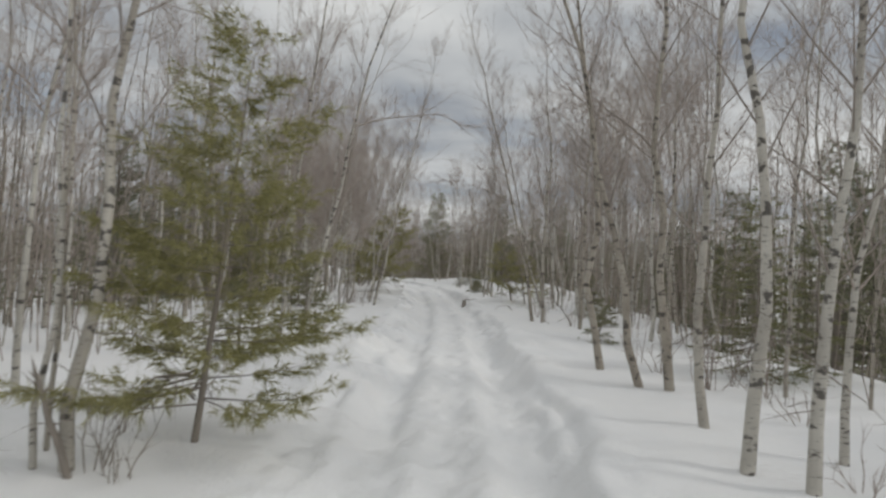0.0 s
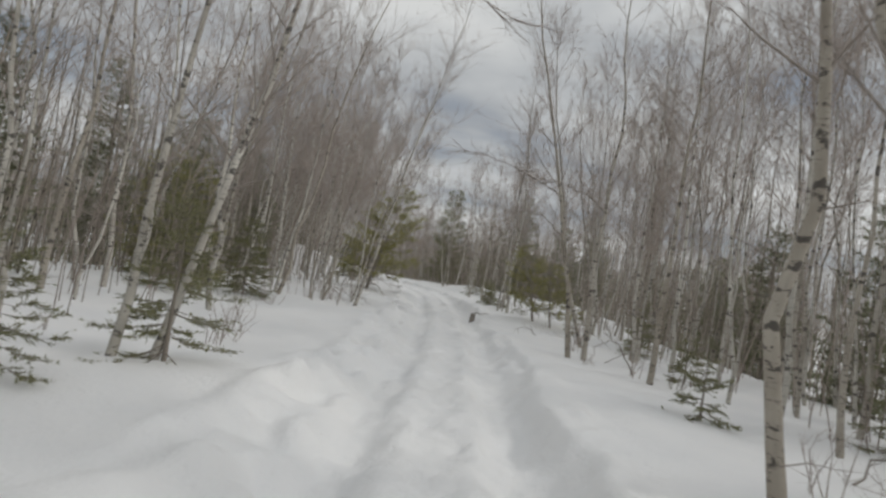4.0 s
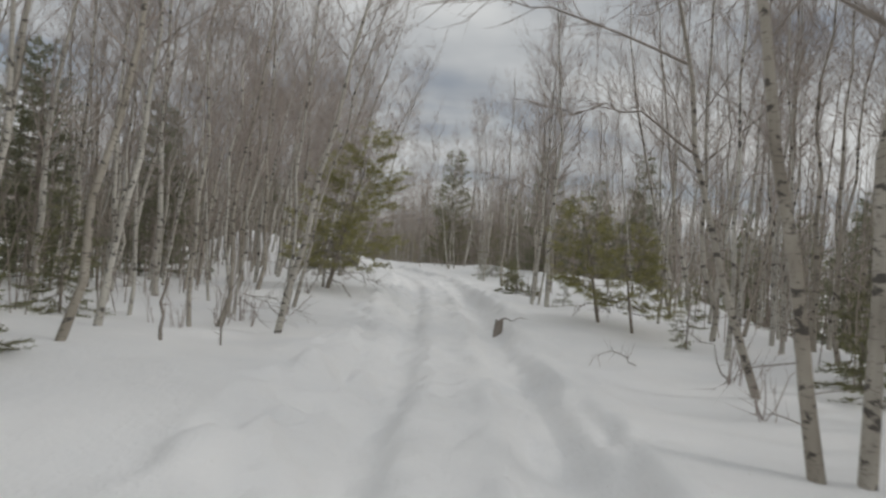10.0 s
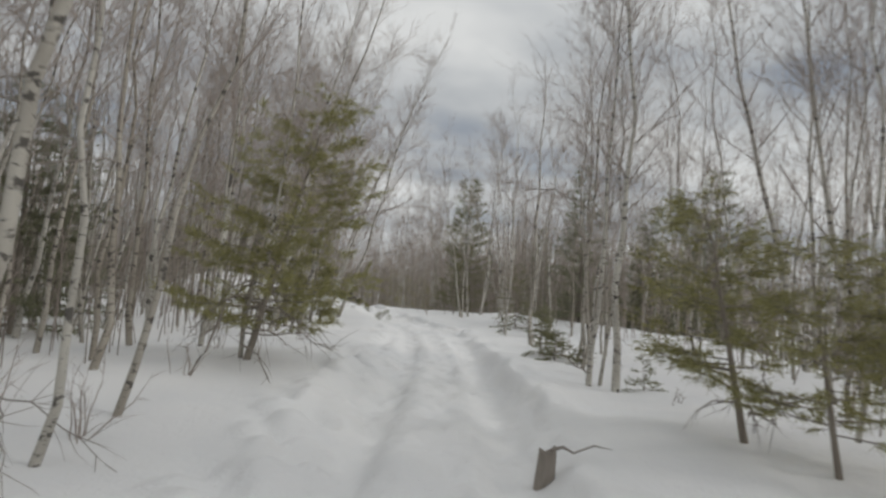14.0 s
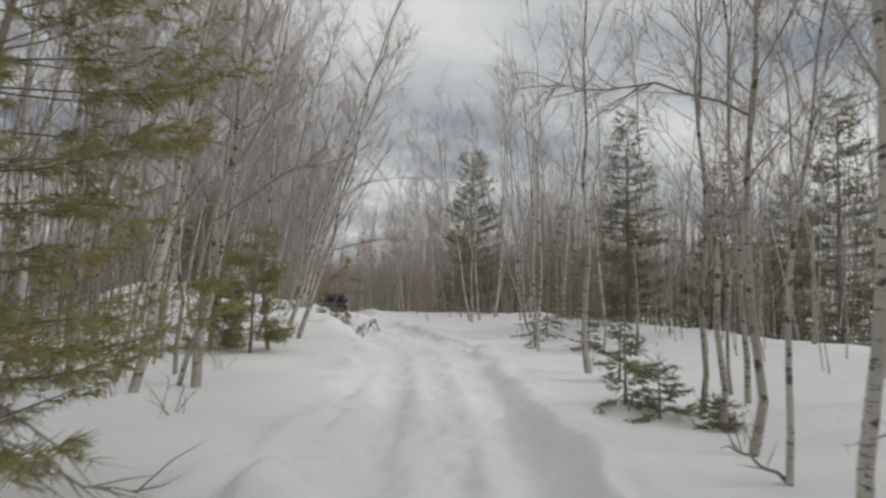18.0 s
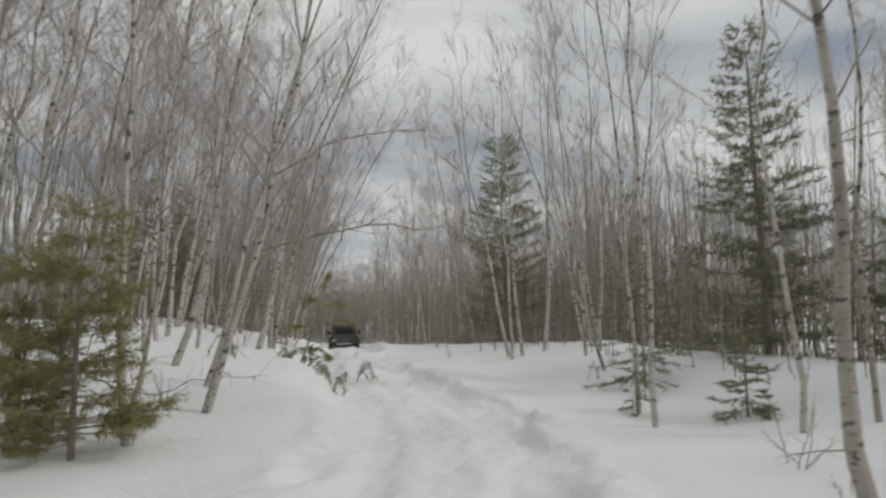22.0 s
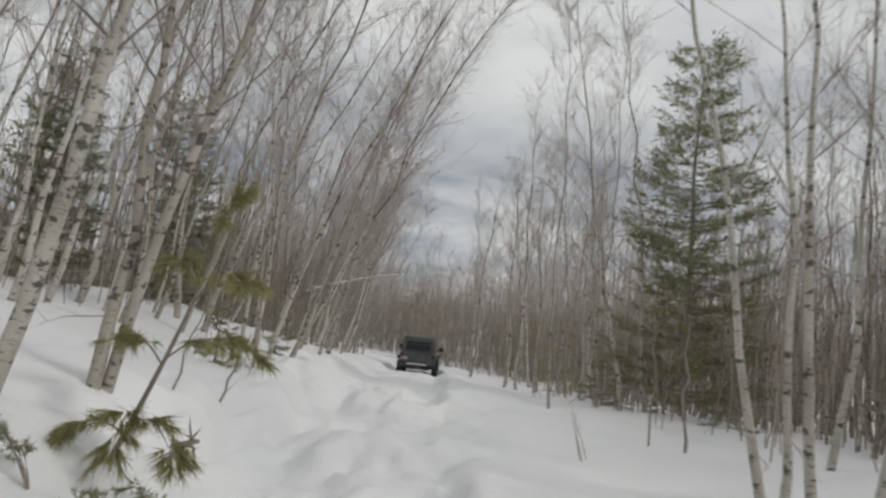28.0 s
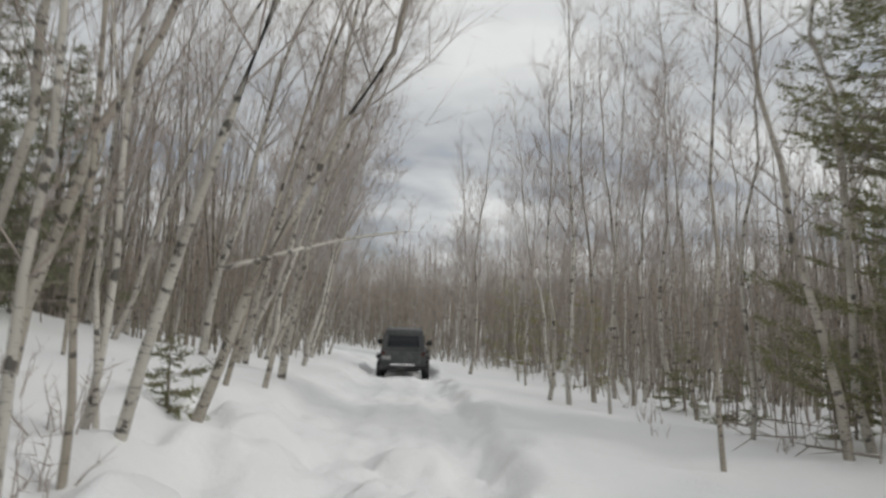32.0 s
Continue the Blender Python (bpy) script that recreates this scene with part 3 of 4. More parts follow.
def long_limb(at, z, dx, dy, dz, r=0.018):
    """One long limb reaching out over the track from the birch rooted at that place."""
    ring = TRUNKS[at][:-1].reshape(-1, 7, 3).mean(1)
    root = np.array([np.interp(z, ring[:, 2], ring[:, i]) for i in range(3)])
    q = np.linspace(0, 1, 9)
    path = root + np.array([dx, dy, dz]) * q[:, None] + rng.normal(0, 0.09, (9, 3)) * q[:, None]
    path[:, 2] += 0.25 * np.sin(np.pi * q)
    ob = next(o for o in scene.objects if o.name.startswith("birch") and (round(o.location.x, 2), round(o.location.y, 2)) == at)
    part("limb", mesh_of("limb", *tubes(path[None], (r * (1 - 0.8 * q))[None], 5), LIMB), ob)
    n = 22
    p, d = along(path[None], np.zeros(n, int), rng.uniform(0.2, 0.98, n))
    d = d + rng.normal(0, 0.55, d.shape)
    d /= np.linalg.norm(d, axis=1, keepdims=True)
    ln = rng.uniform(0.3, 0.9, (n, 1))
    sub = np.stack([p, p + d * ln * 0.5 + rng.normal(0, 0.04, (n, 3)), p + d * ln], 1)
    p2, d2 = along(sub, np.repeat(np.arange(n), 5), rng.uniform(0.2, 1, n * 5))
    d2 = d2 + rng.normal(0, 0.6, d2.shape)
    d2 /= np.linalg.norm(d2, axis=1, keepdims=True)
    tw = np.stack([p2, p2 + d2 * rng.uniform(0.12, 0.4, (n * 5, 1))], 1)
    v = joined([tubes(sub, np.tile([0.007, 0.005, 0.003], (n, 1)), 3), tubes(tw, np.full((n * 5, 2), 0.0034), 3)])
    tagged(part("crown", mesh_of("crown", *v, TWIG), ob, "fine reddish-brown bare twigs"), kind="stuff")


long_limb((-4.03, 42.9), 2.1, 3.0, 0.5, 0.15)
long_limb((-4.65, 44.17), 3.2, 2.6, 0.6, 0.9)
long_limb((3.41, 8.95), 3.4, -1.1, 1.0, 0.9)
long_limb((3.35, 19.21), 3.1, -1.5, 1.2, 0.7)
long_limb((3.95, 21.93), 3.7, -3.0, 1.0, 0.9)
long_limb((3.95, 21.93), 2.7, -1.7, 0.4, 0.5)
long_limb((2.71, 33.53), 3.0, -1.7, 1.5, 0.6)
long_limb((-3.45, 36.19), 3.6, -1.8, 1.0, 0.7)
long_limb((-3.45, 36.19), 2.25, 2.2, -0.2, 0.8)
long_limb((-2.62, 12.25), 4.2, 2.4, 1.6, 0.5)



def broken_limb(at, z, dx, dy, dz):
    """A snapped pale limb left hanging in the birch rooted at that place."""
    ring = TRUNKS[at][:-1].reshape(-1, 7, 3).mean(1)
    root = np.array([np.interp(z, ring[:, 2], ring[:, i]) for i in range(3)])
    q = np.linspace(-0.25, 1, 7)
    path = root + np.array([dx, dy, dz]) * q[:, None]
    path[:, 2] += 0.05 * np.sin(3 * q)
    ob = next(o for o in scene.objects if o.name.startswith("birch") and (round(o.location.x, 2), round(o.location.y, 2)) == at)
    part("limb", mesh_of("limb", *tubes(path[None], np.linspace(0.024, 0.012, 7)[None], 6), WHITE_BIRCH), ob, "snapped pale limb hanging across")


broken_limb((-7.43, 56.18), 1.6, 0.95, 1.8, 0.45)

# young pines
dead_boughs(pine(-2.15, 5.85, 4.0, 1.35, 0.11, 0.036, 6, 0.14, 25, 0.7), 6, 0.8, 0.3, 0.8)
dead_boughs(pine(-2.85, 30.9, 4.2, 1.75, 0.24, 0.06, 6, 0.18, 26, 0.52), 15, 1.25, 0.45, 1.25, 0.3)
dead_boughs(pine(3.48, 28.0, 2.7, 1.1, -0.2, 0.045, 5, 0.28, 17), 5, 0.8, 0.3, 0.7, -0.3)
pine(3.95, 27.15, 2.3, 1.05, -0.16, 0.035, 5, 0.26, 17)
pine(-4.42, 40.91, 2.7, 0.85, 0.04)
pine(-5.54, 41.48, 2.3, 0.7, 0.12)

pine(-7.2, 83.0, 4.6, 1.3, 0.0, 0.05, 5, 0.08, 9)
pine(-5.4, 78.5, 3.6, 1.1, 0.0, 0.05, 5, 0.08, 9)
pine(-3.6, 73.0, 3.2, 1.0, 0.0, 0.045, 5, 0.08, 9)


def drooping_sapling(x, y, top, tips):
    """A pine sapling bowed by old snow; boughs end in long hanging tufts at the tips, all in world places."""
    z0 = gz(x, y)
    ob = thing("pine", x, y, z0, "sparse pine sapling with hanging needle tufts beside the track", "tree", "young pines")
    o = np.array([x, y, z0])
    q = np.linspace(0, 1, 8)
    path = np.array([0, 0, -0.15]) + (np.array(top) - o + np.array([0, 0, 0.15])) * q[:, None]
    path[:, 0] += 0.05 * np.sin(np.pi * q)
    part("trunk", mesh_of("trunk", *tubes(path[None], (0.024 * (1 - 0.8 * q))[None], 7), CONIFER), ob)
    for share, tip in [(0.75, top)] + list(tips):
        root, _ = along(path[None], np.zeros(1, int), np.array([share]))
        g = np.linspace(0, 1, 6)
        b = root + (np.array(tip) - o - root) * g[:, None]
        b[:, 2] += 0.12 * np.sin(np.pi * g)
        bough = part("bough", mesh_of("bough", *tubes(b[None], (0.008 * (1 - 0.7 * g))[None], 5), CONIFER), ob)
        sh, nv = needle_tufts(b[None], np.zeros(26, int), 0.12, rng, 0.15, 0.0034, 34, 0.3, 0.4, 0.45)
        tagged(part("foliage", mesh_of("foliage", *nv, PINE_NEEDLE, False), bough), kind="stuff")


drooping_sapling(-4.68, 48.8, (-4.05, 49.05, 2.4), (
    (0.62, (-3.6, 48.62, 1.75)), (0.66, (-4.58, 49.1, 1.85)), (0.42, (-3.4, 48.4, 1.35)), (0.4, (-5.0, 49.1, 1.25)),
    (0.2, (-3.95, 48.6, 0.62)), (0.16, (-4.9, 48.6, 0.6)), (0.22, (-4.35, 48.5, 0.62))))

# young spruces
spruce(-2.45, 12.25, 1.8, 0.95, 0, 0.03, "dark olive spruce with drooping boughs over the snow", 6, 22)
spruce(-4.35, 20.45, 1.9, 0.85, per=7, shoots=30)
pine(-6.3, 21.4, 3.2, 1.0, 0.02, 0.04, 6, 0.1, 15)
pine(-7.6, 22.7, 3.5, 1.15, 0.0, 0.045, 6, 0.1, 15)
spruce(-5.9, 24.8, 2.2, 0.8)
spruce(4.3, 25.3, 1.3, 0.42, 0, 0.016, "thin sparse spruce sapling standing in the snow", 4, 9)
spruce(2.2, 35.9, 1.15, 0.6)
spruce(2.45, 35.3, 0.8, 0.5)
spruce(2.97, 34.86, 0.45, 0.4)
spruce(3.0, 43.1, 1.25, 0.5)
spruce(2.28, 45.6, 2.6, 1.1)
spruce(2.55, 37.8, 1.05, 0.5)
spruce(5.26, 10.2, 3.3, 1.0, 0, 0.04, "dark young spruce standing among the birches", 5, 20)
spruce(6.36, 13.8, 2.4, 0.8)
spruce(6.3, 10.3, 3.0, 1.0, 0, 0.04, "dark young spruce standing among the birches", 5, 18)
spruce(4.67, 17.13, 0.95, 0.45)
spruce(5.3, 22.2, 1.1, 0.5)
spruce(5.7, 23.0, 1.5, 0.6)
spruce(-3.3, 10.9, 1.3, 0.75)
spruce(0.7, 57.6, 1.2, 0.6)
spruce(-0.2, 60.6, 1.3, 0.6)
spruce(-1.2, 62.8, 1.2, 0.6)
spruce(-1.8, 64.4, 1.5, 0.7)
spruce(-6.74, 22.2, 3.3, 1.05, shoots=28)
spruce(-5.6, 19.4, 2.5, 0.95, shoots=28)
SAPLING = "tiny sparse spruce sapling poking out of the snow"
spruce(-4.06, 11.71, 0.85, 0.3, 0, 0.014, SAPLING, 4, 8)
spruce(3.32, 31.25, 0.62, 0.3, -0.1, 0.012, SAPLING, 4, 7)
spruce(1.75, 43.56, 0.72, 0.34, 0, 0.014, SAPLING, 4, 8)

# tall dark spruces behind
conifer("tall_pine", 0.05, 59.1, conifer_shape(8.2, 0.09, 1.75, rng, 60, 4, 19, 12, 0.22, low=0.05, nlen=0.10, nwid=0.008, shoot=0.34, pointed=0.55,
                                               spread_angle=0.45, first=0.3), SPRUCE_NEEDLE, "tall full olive-green pine behind pale birches")
tall_spruce(8.4, 42.3, 7.0, 1.7)
tall_spruce(7.2, 45.8, 6.0, 1.55)
tall_spruce(4.9, 47.2, 6.6, 1.5)
tall_spruce(9.6, 47.0, 6.4, 1.7)
tall_spruce(9.2, 23.5, 4.8, 1.5)
tall_spruce(8.8, 18.5, 4.4, 1.4)
tall_spruce(8.6, 13.4, 5.0, 1.6)
tall_spruce(10.6, 15.2, 5.4, 1.6)
tall_spruce(10.4, 30.0, 5.2, 1.5)
tall_spruce(-8.8, 17.5, 5.2, 1.3)
tall_spruce(-10.2, 24.5, 6.4, 1.5)
tall_spruce(-9.2, 29.0, 5.6, 1.5)
tall_spruce(-8.6, 33.6, 5.4, 1.5)
tall_spruce(-11.2, 31.2, 6.0, 1.7)
tall_spruce(-10.0, 37.0, 5.6, 1.6)
tall_spruce(-12.5, 58.5, 5.6, 1.3)
tall_spruce(-14.5, 62.0, 6.0, 1.4)
tall_spruce(-11.8, 54.6, 4.8, 1.2)


# ---- fill of the woods on both sides ----
def clear_of(x, y, taken, gap):
    return all((x - a) ** 2 + (y - b) ** 2 > gap * gap for a, b in taken)


taken = [(o.location.x, o.location.y) for o in scene.objects if o.get("category") == "tree"]
made = 0
for _ in range(12000):
    if made >= 148:
        break
    y = rng.uniform(3, 80)
    u = rng.uniform(2.7, 9.5) * rng.choice([-1, 1])
    if abs(u) < 4.0 and (y < 57 or rng.random() < 0.3):
        continue
    if u > 0 and 34 < y < 72 and rng.random() < 0.72:
        continue
    x = u + float(trail_x(y))
    if not clear_of(x, y, taken, 0.7):
        continue
    taken.append((x, y))
    tilt = 0.05 + (0.12 if y > 40 and u < 0 else 0.0) - (0.06 if u > 0 else 0.0)
    birch(x, y, rng.normal(tilt, 0.07), float(np.clip(rng.normal(0.042, 0.012), 0.024, 0.07)), filler=True)
    made += 1


# thin birches close together on the right of the first stretch
made = 0
for _ in range(4000):
    if made >= 34:
        break
    y = rng.uniform(13, 33)
    x = rng.uniform(4.3, 8.2) + float(trail_x(y))
    if clear_of(x, y, taken, 0.55):
        taken.append((x, y))
        birch(x, y, rng.normal(-0.03, 0.06), float(np.clip(rng.normal(0.036, 0.008), 0.024, 0.05)), filler=True)
        made += 1


# closer birches on the left of the middle stretch
made = 0
for _ in range(4000):
    if made >= 46:
        break
    y = rng.uniform(27, 56)
    x = -rng.uniform(4.6, 9.0) + float(trail_x(y))
    if clear_of(x, y, taken, 0.6):
        taken.append((x, y))
        birch(x, y, rng.normal(0.08 if y < 40 else 0.16, 0.06), float(np.clip(rng.normal(0.046, 0.01), 0.03, 0.065)), filler=True)
        made += 1


# the closed edge of the woods on the outer side of the bend
made = 0
for _ in range(4000):
    if made >= 27:
        break
    y = rng.uniform(60, 104)
    x = rng.uniform(3.7, 8.0) + float(trail_x(y))
    if clear_of(x, y, taken, 0.6):
        taken.append((x, y))
        birch(x, y, rng.normal(-0.03, 0.05), float(np.clip(rng.normal(0.042, 0.01), 0.028, 0.06)), h=float(rng.uniform(6.0, 8.2)), filler=True)
        made += 1


# birches leaning out of the bank towards the track
made = 0
for _ in range(4000):
    if made >= 38:
        break
    y = rng.uniform(52.5, 80)
    u = -rng.uniform(2.3, 6.5)
    x = u + float(trail_x(y))
    if clear_of(x, y, taken, 0.5):
        taken.append((x, y))
        birch(x, y, rng.normal(0.26, 0.05), float(np.clip(rng.normal(0.052, 0.01), 0.035, 0.07)), filler=made % 4 == 3)
        made += 1


def far_woods():
    """The woods farther back, too many to count."""
    shapes = []
    for rr, hh in ((0.055, 9.5), (0.045, 8.5), (0.04, 9.0), (0.05, 10.0), (0.032, 7.5), (0.05, 9.0), (0.03, 6.5), (0.04, 8.0)):
        a, b, c = birch_shape(rr, hh, (0, 0), 0.1, rng, limbs=12, subs=4, twigs=7, sides=4, low=0.2, thick=0.0042)
        shapes.append((a, joined([b[0], c])))
    trunk, crown = [], []
    spots = []
    while len(spots) < 540:
        y = rng.uniform(-22, 125)
        u = rng.uniform(2.6, 44) * rng.choice([-1, 1])
        if -6 < y < 80 and abs(u) < 8.0 or y < 80 and abs(u) < 4:
            continue
        if rng.random() > np.exp(-max(abs(u) - 9, 0) / (10 if y < 76 else 30)):
            continue
        spots.append((u + float(trail_x(y)), y))
    for x, y in spots:
        a, b = shapes[rng.integers(len(shapes))]
        s, g = rng.uniform(0.8, 1.15), rng.uniform(0, 6.283)
        m = np.array([[np.cos(g), -np.sin(g), rng.normal(0.03, 0.07)], [np.sin(g), np.cos(g), rng.normal(0, 0.04)], [0, 0, 1.0]]) * s
        o = np.array([x, y - 60, gz(x, y)])
        trunk.append((a[0] @ m.T + o, a[1]))
        crown.append((b[0] @ m.T + o, b[1]))
    woods = tagged(thing("far_woods", 0, 60, 0, "dense bare birch woods fading back from the track", "woods"), kind="stuff")
    tagged(part("trunks", mesh_of("trunks", *joined(trunk), FAR_BIRCH), woods), kind="stuff")
    tagged(part("crowns", mesh_of("crowns", *joined(crown), TWIG), woods), kind="stuff")


far_woods()


def brush():
    """Thin leafless saplings and brush between the trunks."""
    n = 2900
    y = rng.uniform(-6, 125, n)
    u = (5.0 + rng.exponential(5.5, n)) * rng.choice([-1, 1], n)
    x = u + trail_x(y)
    h = rng.uniform(1.2, 4.2, n)
    base = np.stack([x, y - 60, ground(x, y) - 0.1], 1)
    lean = rng.normal(0, 0.13, (n, 2))
    q = np.linspace(0, 1, 4)
    path = np.repeat(base[:, None], 4, 1)
    path[..., 2] += h[:, None] * q
    path[..., :2] += lean[:, None] * (h[:, None] * q)[..., None] + rng.normal(0, 0.03, (n, 4, 2)) * h[:, None, None] * q[None, :, None]
    stems = tubes(path, np.full((n, 4), 0.011) * (1.1 - 0.8 * q), 3)
    which = np.repeat(np.arange(n), 7)
    p, d = along(path, which, rng.uniform(0.25, 1, len(which)))
    d = d + rng.normal(0, 0.55, d.shape)
    d /= np.linalg.norm(d, axis=1, keepdims=True)
    tw = np.stack([p, p + d * rng.uniform(0.25, 0.8, (len(p), 1))], 1)
    v = joined([stems, tubes(tw, np.full((len(p), 2), 0.006), 3)])
    woods = tagged(thing("brushwood", 0, 60, 0, "thin leafless brown saplings between the birches", "brush"), kind="stuff")
    tagged(part("stems", mesh_of("stems", *v, TWIG), woods), kind="stuff")


brush()


def pole_stand():
    """The closed stand of thin poles that shuts off the view."""
    n = 9500
    y = rng.uniform(-15, 130, n)
    u = (7.5 + rng.gamma(1.5, 5.5, n)) * rng.choice([-1, 1], n)
    # the woods close in where the track bends away
    y[:1900] = rng.uniform(84, 125, 1900)
    u[:1900] = rng.uniform(3.0, 32, 1900)
    y[1900:2500] = rng.uniform(52, 84, 600)
    u[1900:2500] = rng.uniform(7.5, 15, 600)
    y[2500:3400] = rng.uniform(60, 106, 900)
    u[2500:3400] = -rng.uniform(3.4, 12, 900)
    x = u + trail_x(y)
    h = rng.uniform(4.2, 8.6, n) - 1.0 * (y > 58) * (y < 84) * (u > 0)
    k = 4
    q = np.linspace(0, 1, k)
    path = np.repeat(np.stack([x, y - 60, ground(x, y) - 0.1], 1)[:, None], k, 1)
    path[..., 2] += h[:, None] * q
    lean = rng.normal(0.03, 0.07, (n, 2))
    path[..., :2] += lean[:, None] * (h[:, None] * q)[..., None]
    stems = tubes(path, rng.uniform(0.014, 0.034, n)[:, None] * (1.05 - 0.85 * q)[None], 3)
    p, d = along(path, np.repeat(np.arange(n), 18), rng.uniform(0.22, 0.99, n * 18))
    d = d + rng.normal(0, 0.42, d.shape)
    fine = slivers(p, d, rng.uniform(0.35, 1.25, len(p)), 0.0075, rng)
    woods = tagged(thing("pole_stand", 0, 60, 0, "dense stand of thin bare birch poles deep in the woods", "woods"), kind="stuff")
    tagged(part("poles", mesh_of("poles", *stems, FAR_BIRCH), woods), kind="stuff")
    tagged(part("crowns", mesh_of("crowns", *fine, TWIG), woods), kind="stuff")


pole_stand()


def far_edge():
    """The woods farthest off, all round, that stand before the sky."""
    n = 5200
    y, u = rng.uniform(-40, 135, n), rng.uniform(24, 60, n) * rng.choice([-1, 1], n)
    x = u + trail_x(np.clip(y, -40, 130))
    x[:2200], y[:2200] = rng.uniform(-120, 75, 2200), rng.uniform(126, 190, 2200)
    x[2200:2700], y[2200:2700] = rng.uniform(-60, 60, 500), rng.uniform(-70, -30, 500)
    h = rng.uniform(5.0, 9.0, n)
    q = np.linspace(0, 1, 3)
    path = np.repeat(np.stack([x, y - 60, ground(x, y) - 0.1], 1)[:, None], 3, 1)
    path[..., 2] += h[:, None] * q
    path[..., :2] += rng.normal(0.02, 0.06, (n, 2))[:, None] * (h[:, None] * q)[..., None]
    stems = tubes(path, rng.uniform(0.03, 0.06, n)[:, None] * (1.05 - 0.85 * q)[None], 3)
    p, d = along(path, np.repeat(np.arange(n), 12), rng.uniform(0.1, 0.99, n * 12))
    fine = slivers(p, d + rng.normal(0, 0.45, d.shape), rng.uniform(0.6, 1.9, len(p)), 0.026, rng)
    woods = tagged(thing("far_trees", 0, 60, 0, "hazy brown line of bare trees far behind the woods", "woods"), kind="stuff")
    tagged(part("poles", mesh_of("poles", *stems, FAR_BIRCH), woods), kind="stuff")
    tagged(part("crowns", mesh_of("crowns", *fine, TWIG), woods), kind="stuff")


far_edge()


def far_spruces():
    shapes = [conifer_shape(h, 0.07, c, rng, int(h * 2.6), 5, 6, 4, 0.45, low=0.06, nlen=0.17, nwid=0.031, shoot=0.3, pointed=0.85)
              for h, c in ((4.6, 1.2), (6.0, 1.4), (3.0, 1.0))]
    wood, leaf = [], []
    for i in range(135):
        y = rng.uniform(-10, 125)
        u = rng.uniform(11.0, 26) * rng.choice([-1, 1])
        if i >= 95:
            y, u = rng.uniform(14, 62), (rng.uniform(9.2, 15) if i % 4 else -rng.uniform(11, 16))
        x = u + float(trail_x(y))
        a, b, c = shapes[rng.integers(3)]
        s = rng.uniform(0.6, 1.05)
        o = np.array([x, y - 60, gz(x, y)])
        wood += [(a[0] * s + o, a[1]), (b[0] * s + o, b[1])]
        leaf.append((c[0] * s + o, c[1]))
    woods = tagged(thing("far_spruces", 0, 60, 0, "dark spruce undergrowth deep in the woods", "woods"), kind="stuff")
    tagged(part("brushwood", mesh_of("brushwood", *joined(wood), CONIFER), woods), kind="stuff")
    tagged(part("foliage", mesh_of("foliage", *joined(leaf), DARK_NEEDLE, False), woods), kind="stuff")


far_spruces()


# ---- small growth and dead wood ----
def stems_mesh(name, paths, radii, mat, sides=5):
    return mesh_of(name, *tubes(paths, radii, sides), mat)


def crooked(a, b, k, sag, wob):
    """A crooked path from a to b."""
    a, b = np.array(a, float), np.array(b, float)
    s = np.linspace(0, 1, k)
    p = a + (b - a) * s[:, None] + rng.normal(0, wob, (k, 3)) * np.sin(np.pi * s)[:, None]
    p[:, 2] += sag * np.sin(np.pi * s)
    return p


def side_twigs(path, n, length, rise):
    p, d = along(path[None], np.zeros(n, int), rng.uniform(0.2, 0.97, n))
    d = d + rng.normal(0, 0.6, (n, 3)) + np.array([0, 0, rise])
    d /= np.linalg.norm(d, axis=1, keepdims=True)
    ln = length * rng.uniform(0.5, 1.3, (n, 1))
    mid = p + d * ln * 0.5 + rng.normal(0, 0.03, (n, 3)) * length
    return np.stack([p, mid, p + d * ln], 1)


def fallen_branch(ax, ay, az, bx, by, bz, r=0.02, twigs=9, reach=0.4, label="crooked dead branch lying on the snow"):
    """A dead branch from a to b; heights are over the snow."""
    a = (0, 0, az)
    b = (bx - ax, by - ay, bz + gz(bx, by) - gz(ax, ay))
    path = crooked(a, b, 8, 0.08, 0.04)
    ob = thing("fallen_branch", ax, ay, gz(ax, ay), label, "branch", "fallen branches")
    s = np.linspace(0, 1, 8)
    part("stem", stems_mesh("stem", path[None], r * (1 - 0.75 * s)[None], DEAD), ob)
    for tw in side_twigs(path, twigs, reach, 0.1):
        part("twig", stems_mesh("twig", tw[None], np.array([[0.3, 0.2, 0.1]]) * r * 1.2, DEAD, 4), ob)
    return ob


def dead_stem(x, y, h, lean, r, label="thin bare dead stem stuck in the snow", twigs=4):
    path = crooked((0, 0, -0.15), (lean * h, 0.04 * h, h), 8, 0, 0.02 * h)
    ob = thing("dead_stem", x, y, gz(x, y), label, "dead tree", "dead stems")
    s = np.linspace(0, 1, 8)
    part("stem", stems_mesh("stem", path[None], r * (1 - 0.6 * s)[None], DEAD, 6), ob)
    for tw in side_twigs(path, twigs, 0.22 * h, 0.2):
        part("twig", stems_mesh("twig", tw[None], np.array([[0.35, 0.2, 0.1]]) * r, DEAD, 4), ob)
    return ob


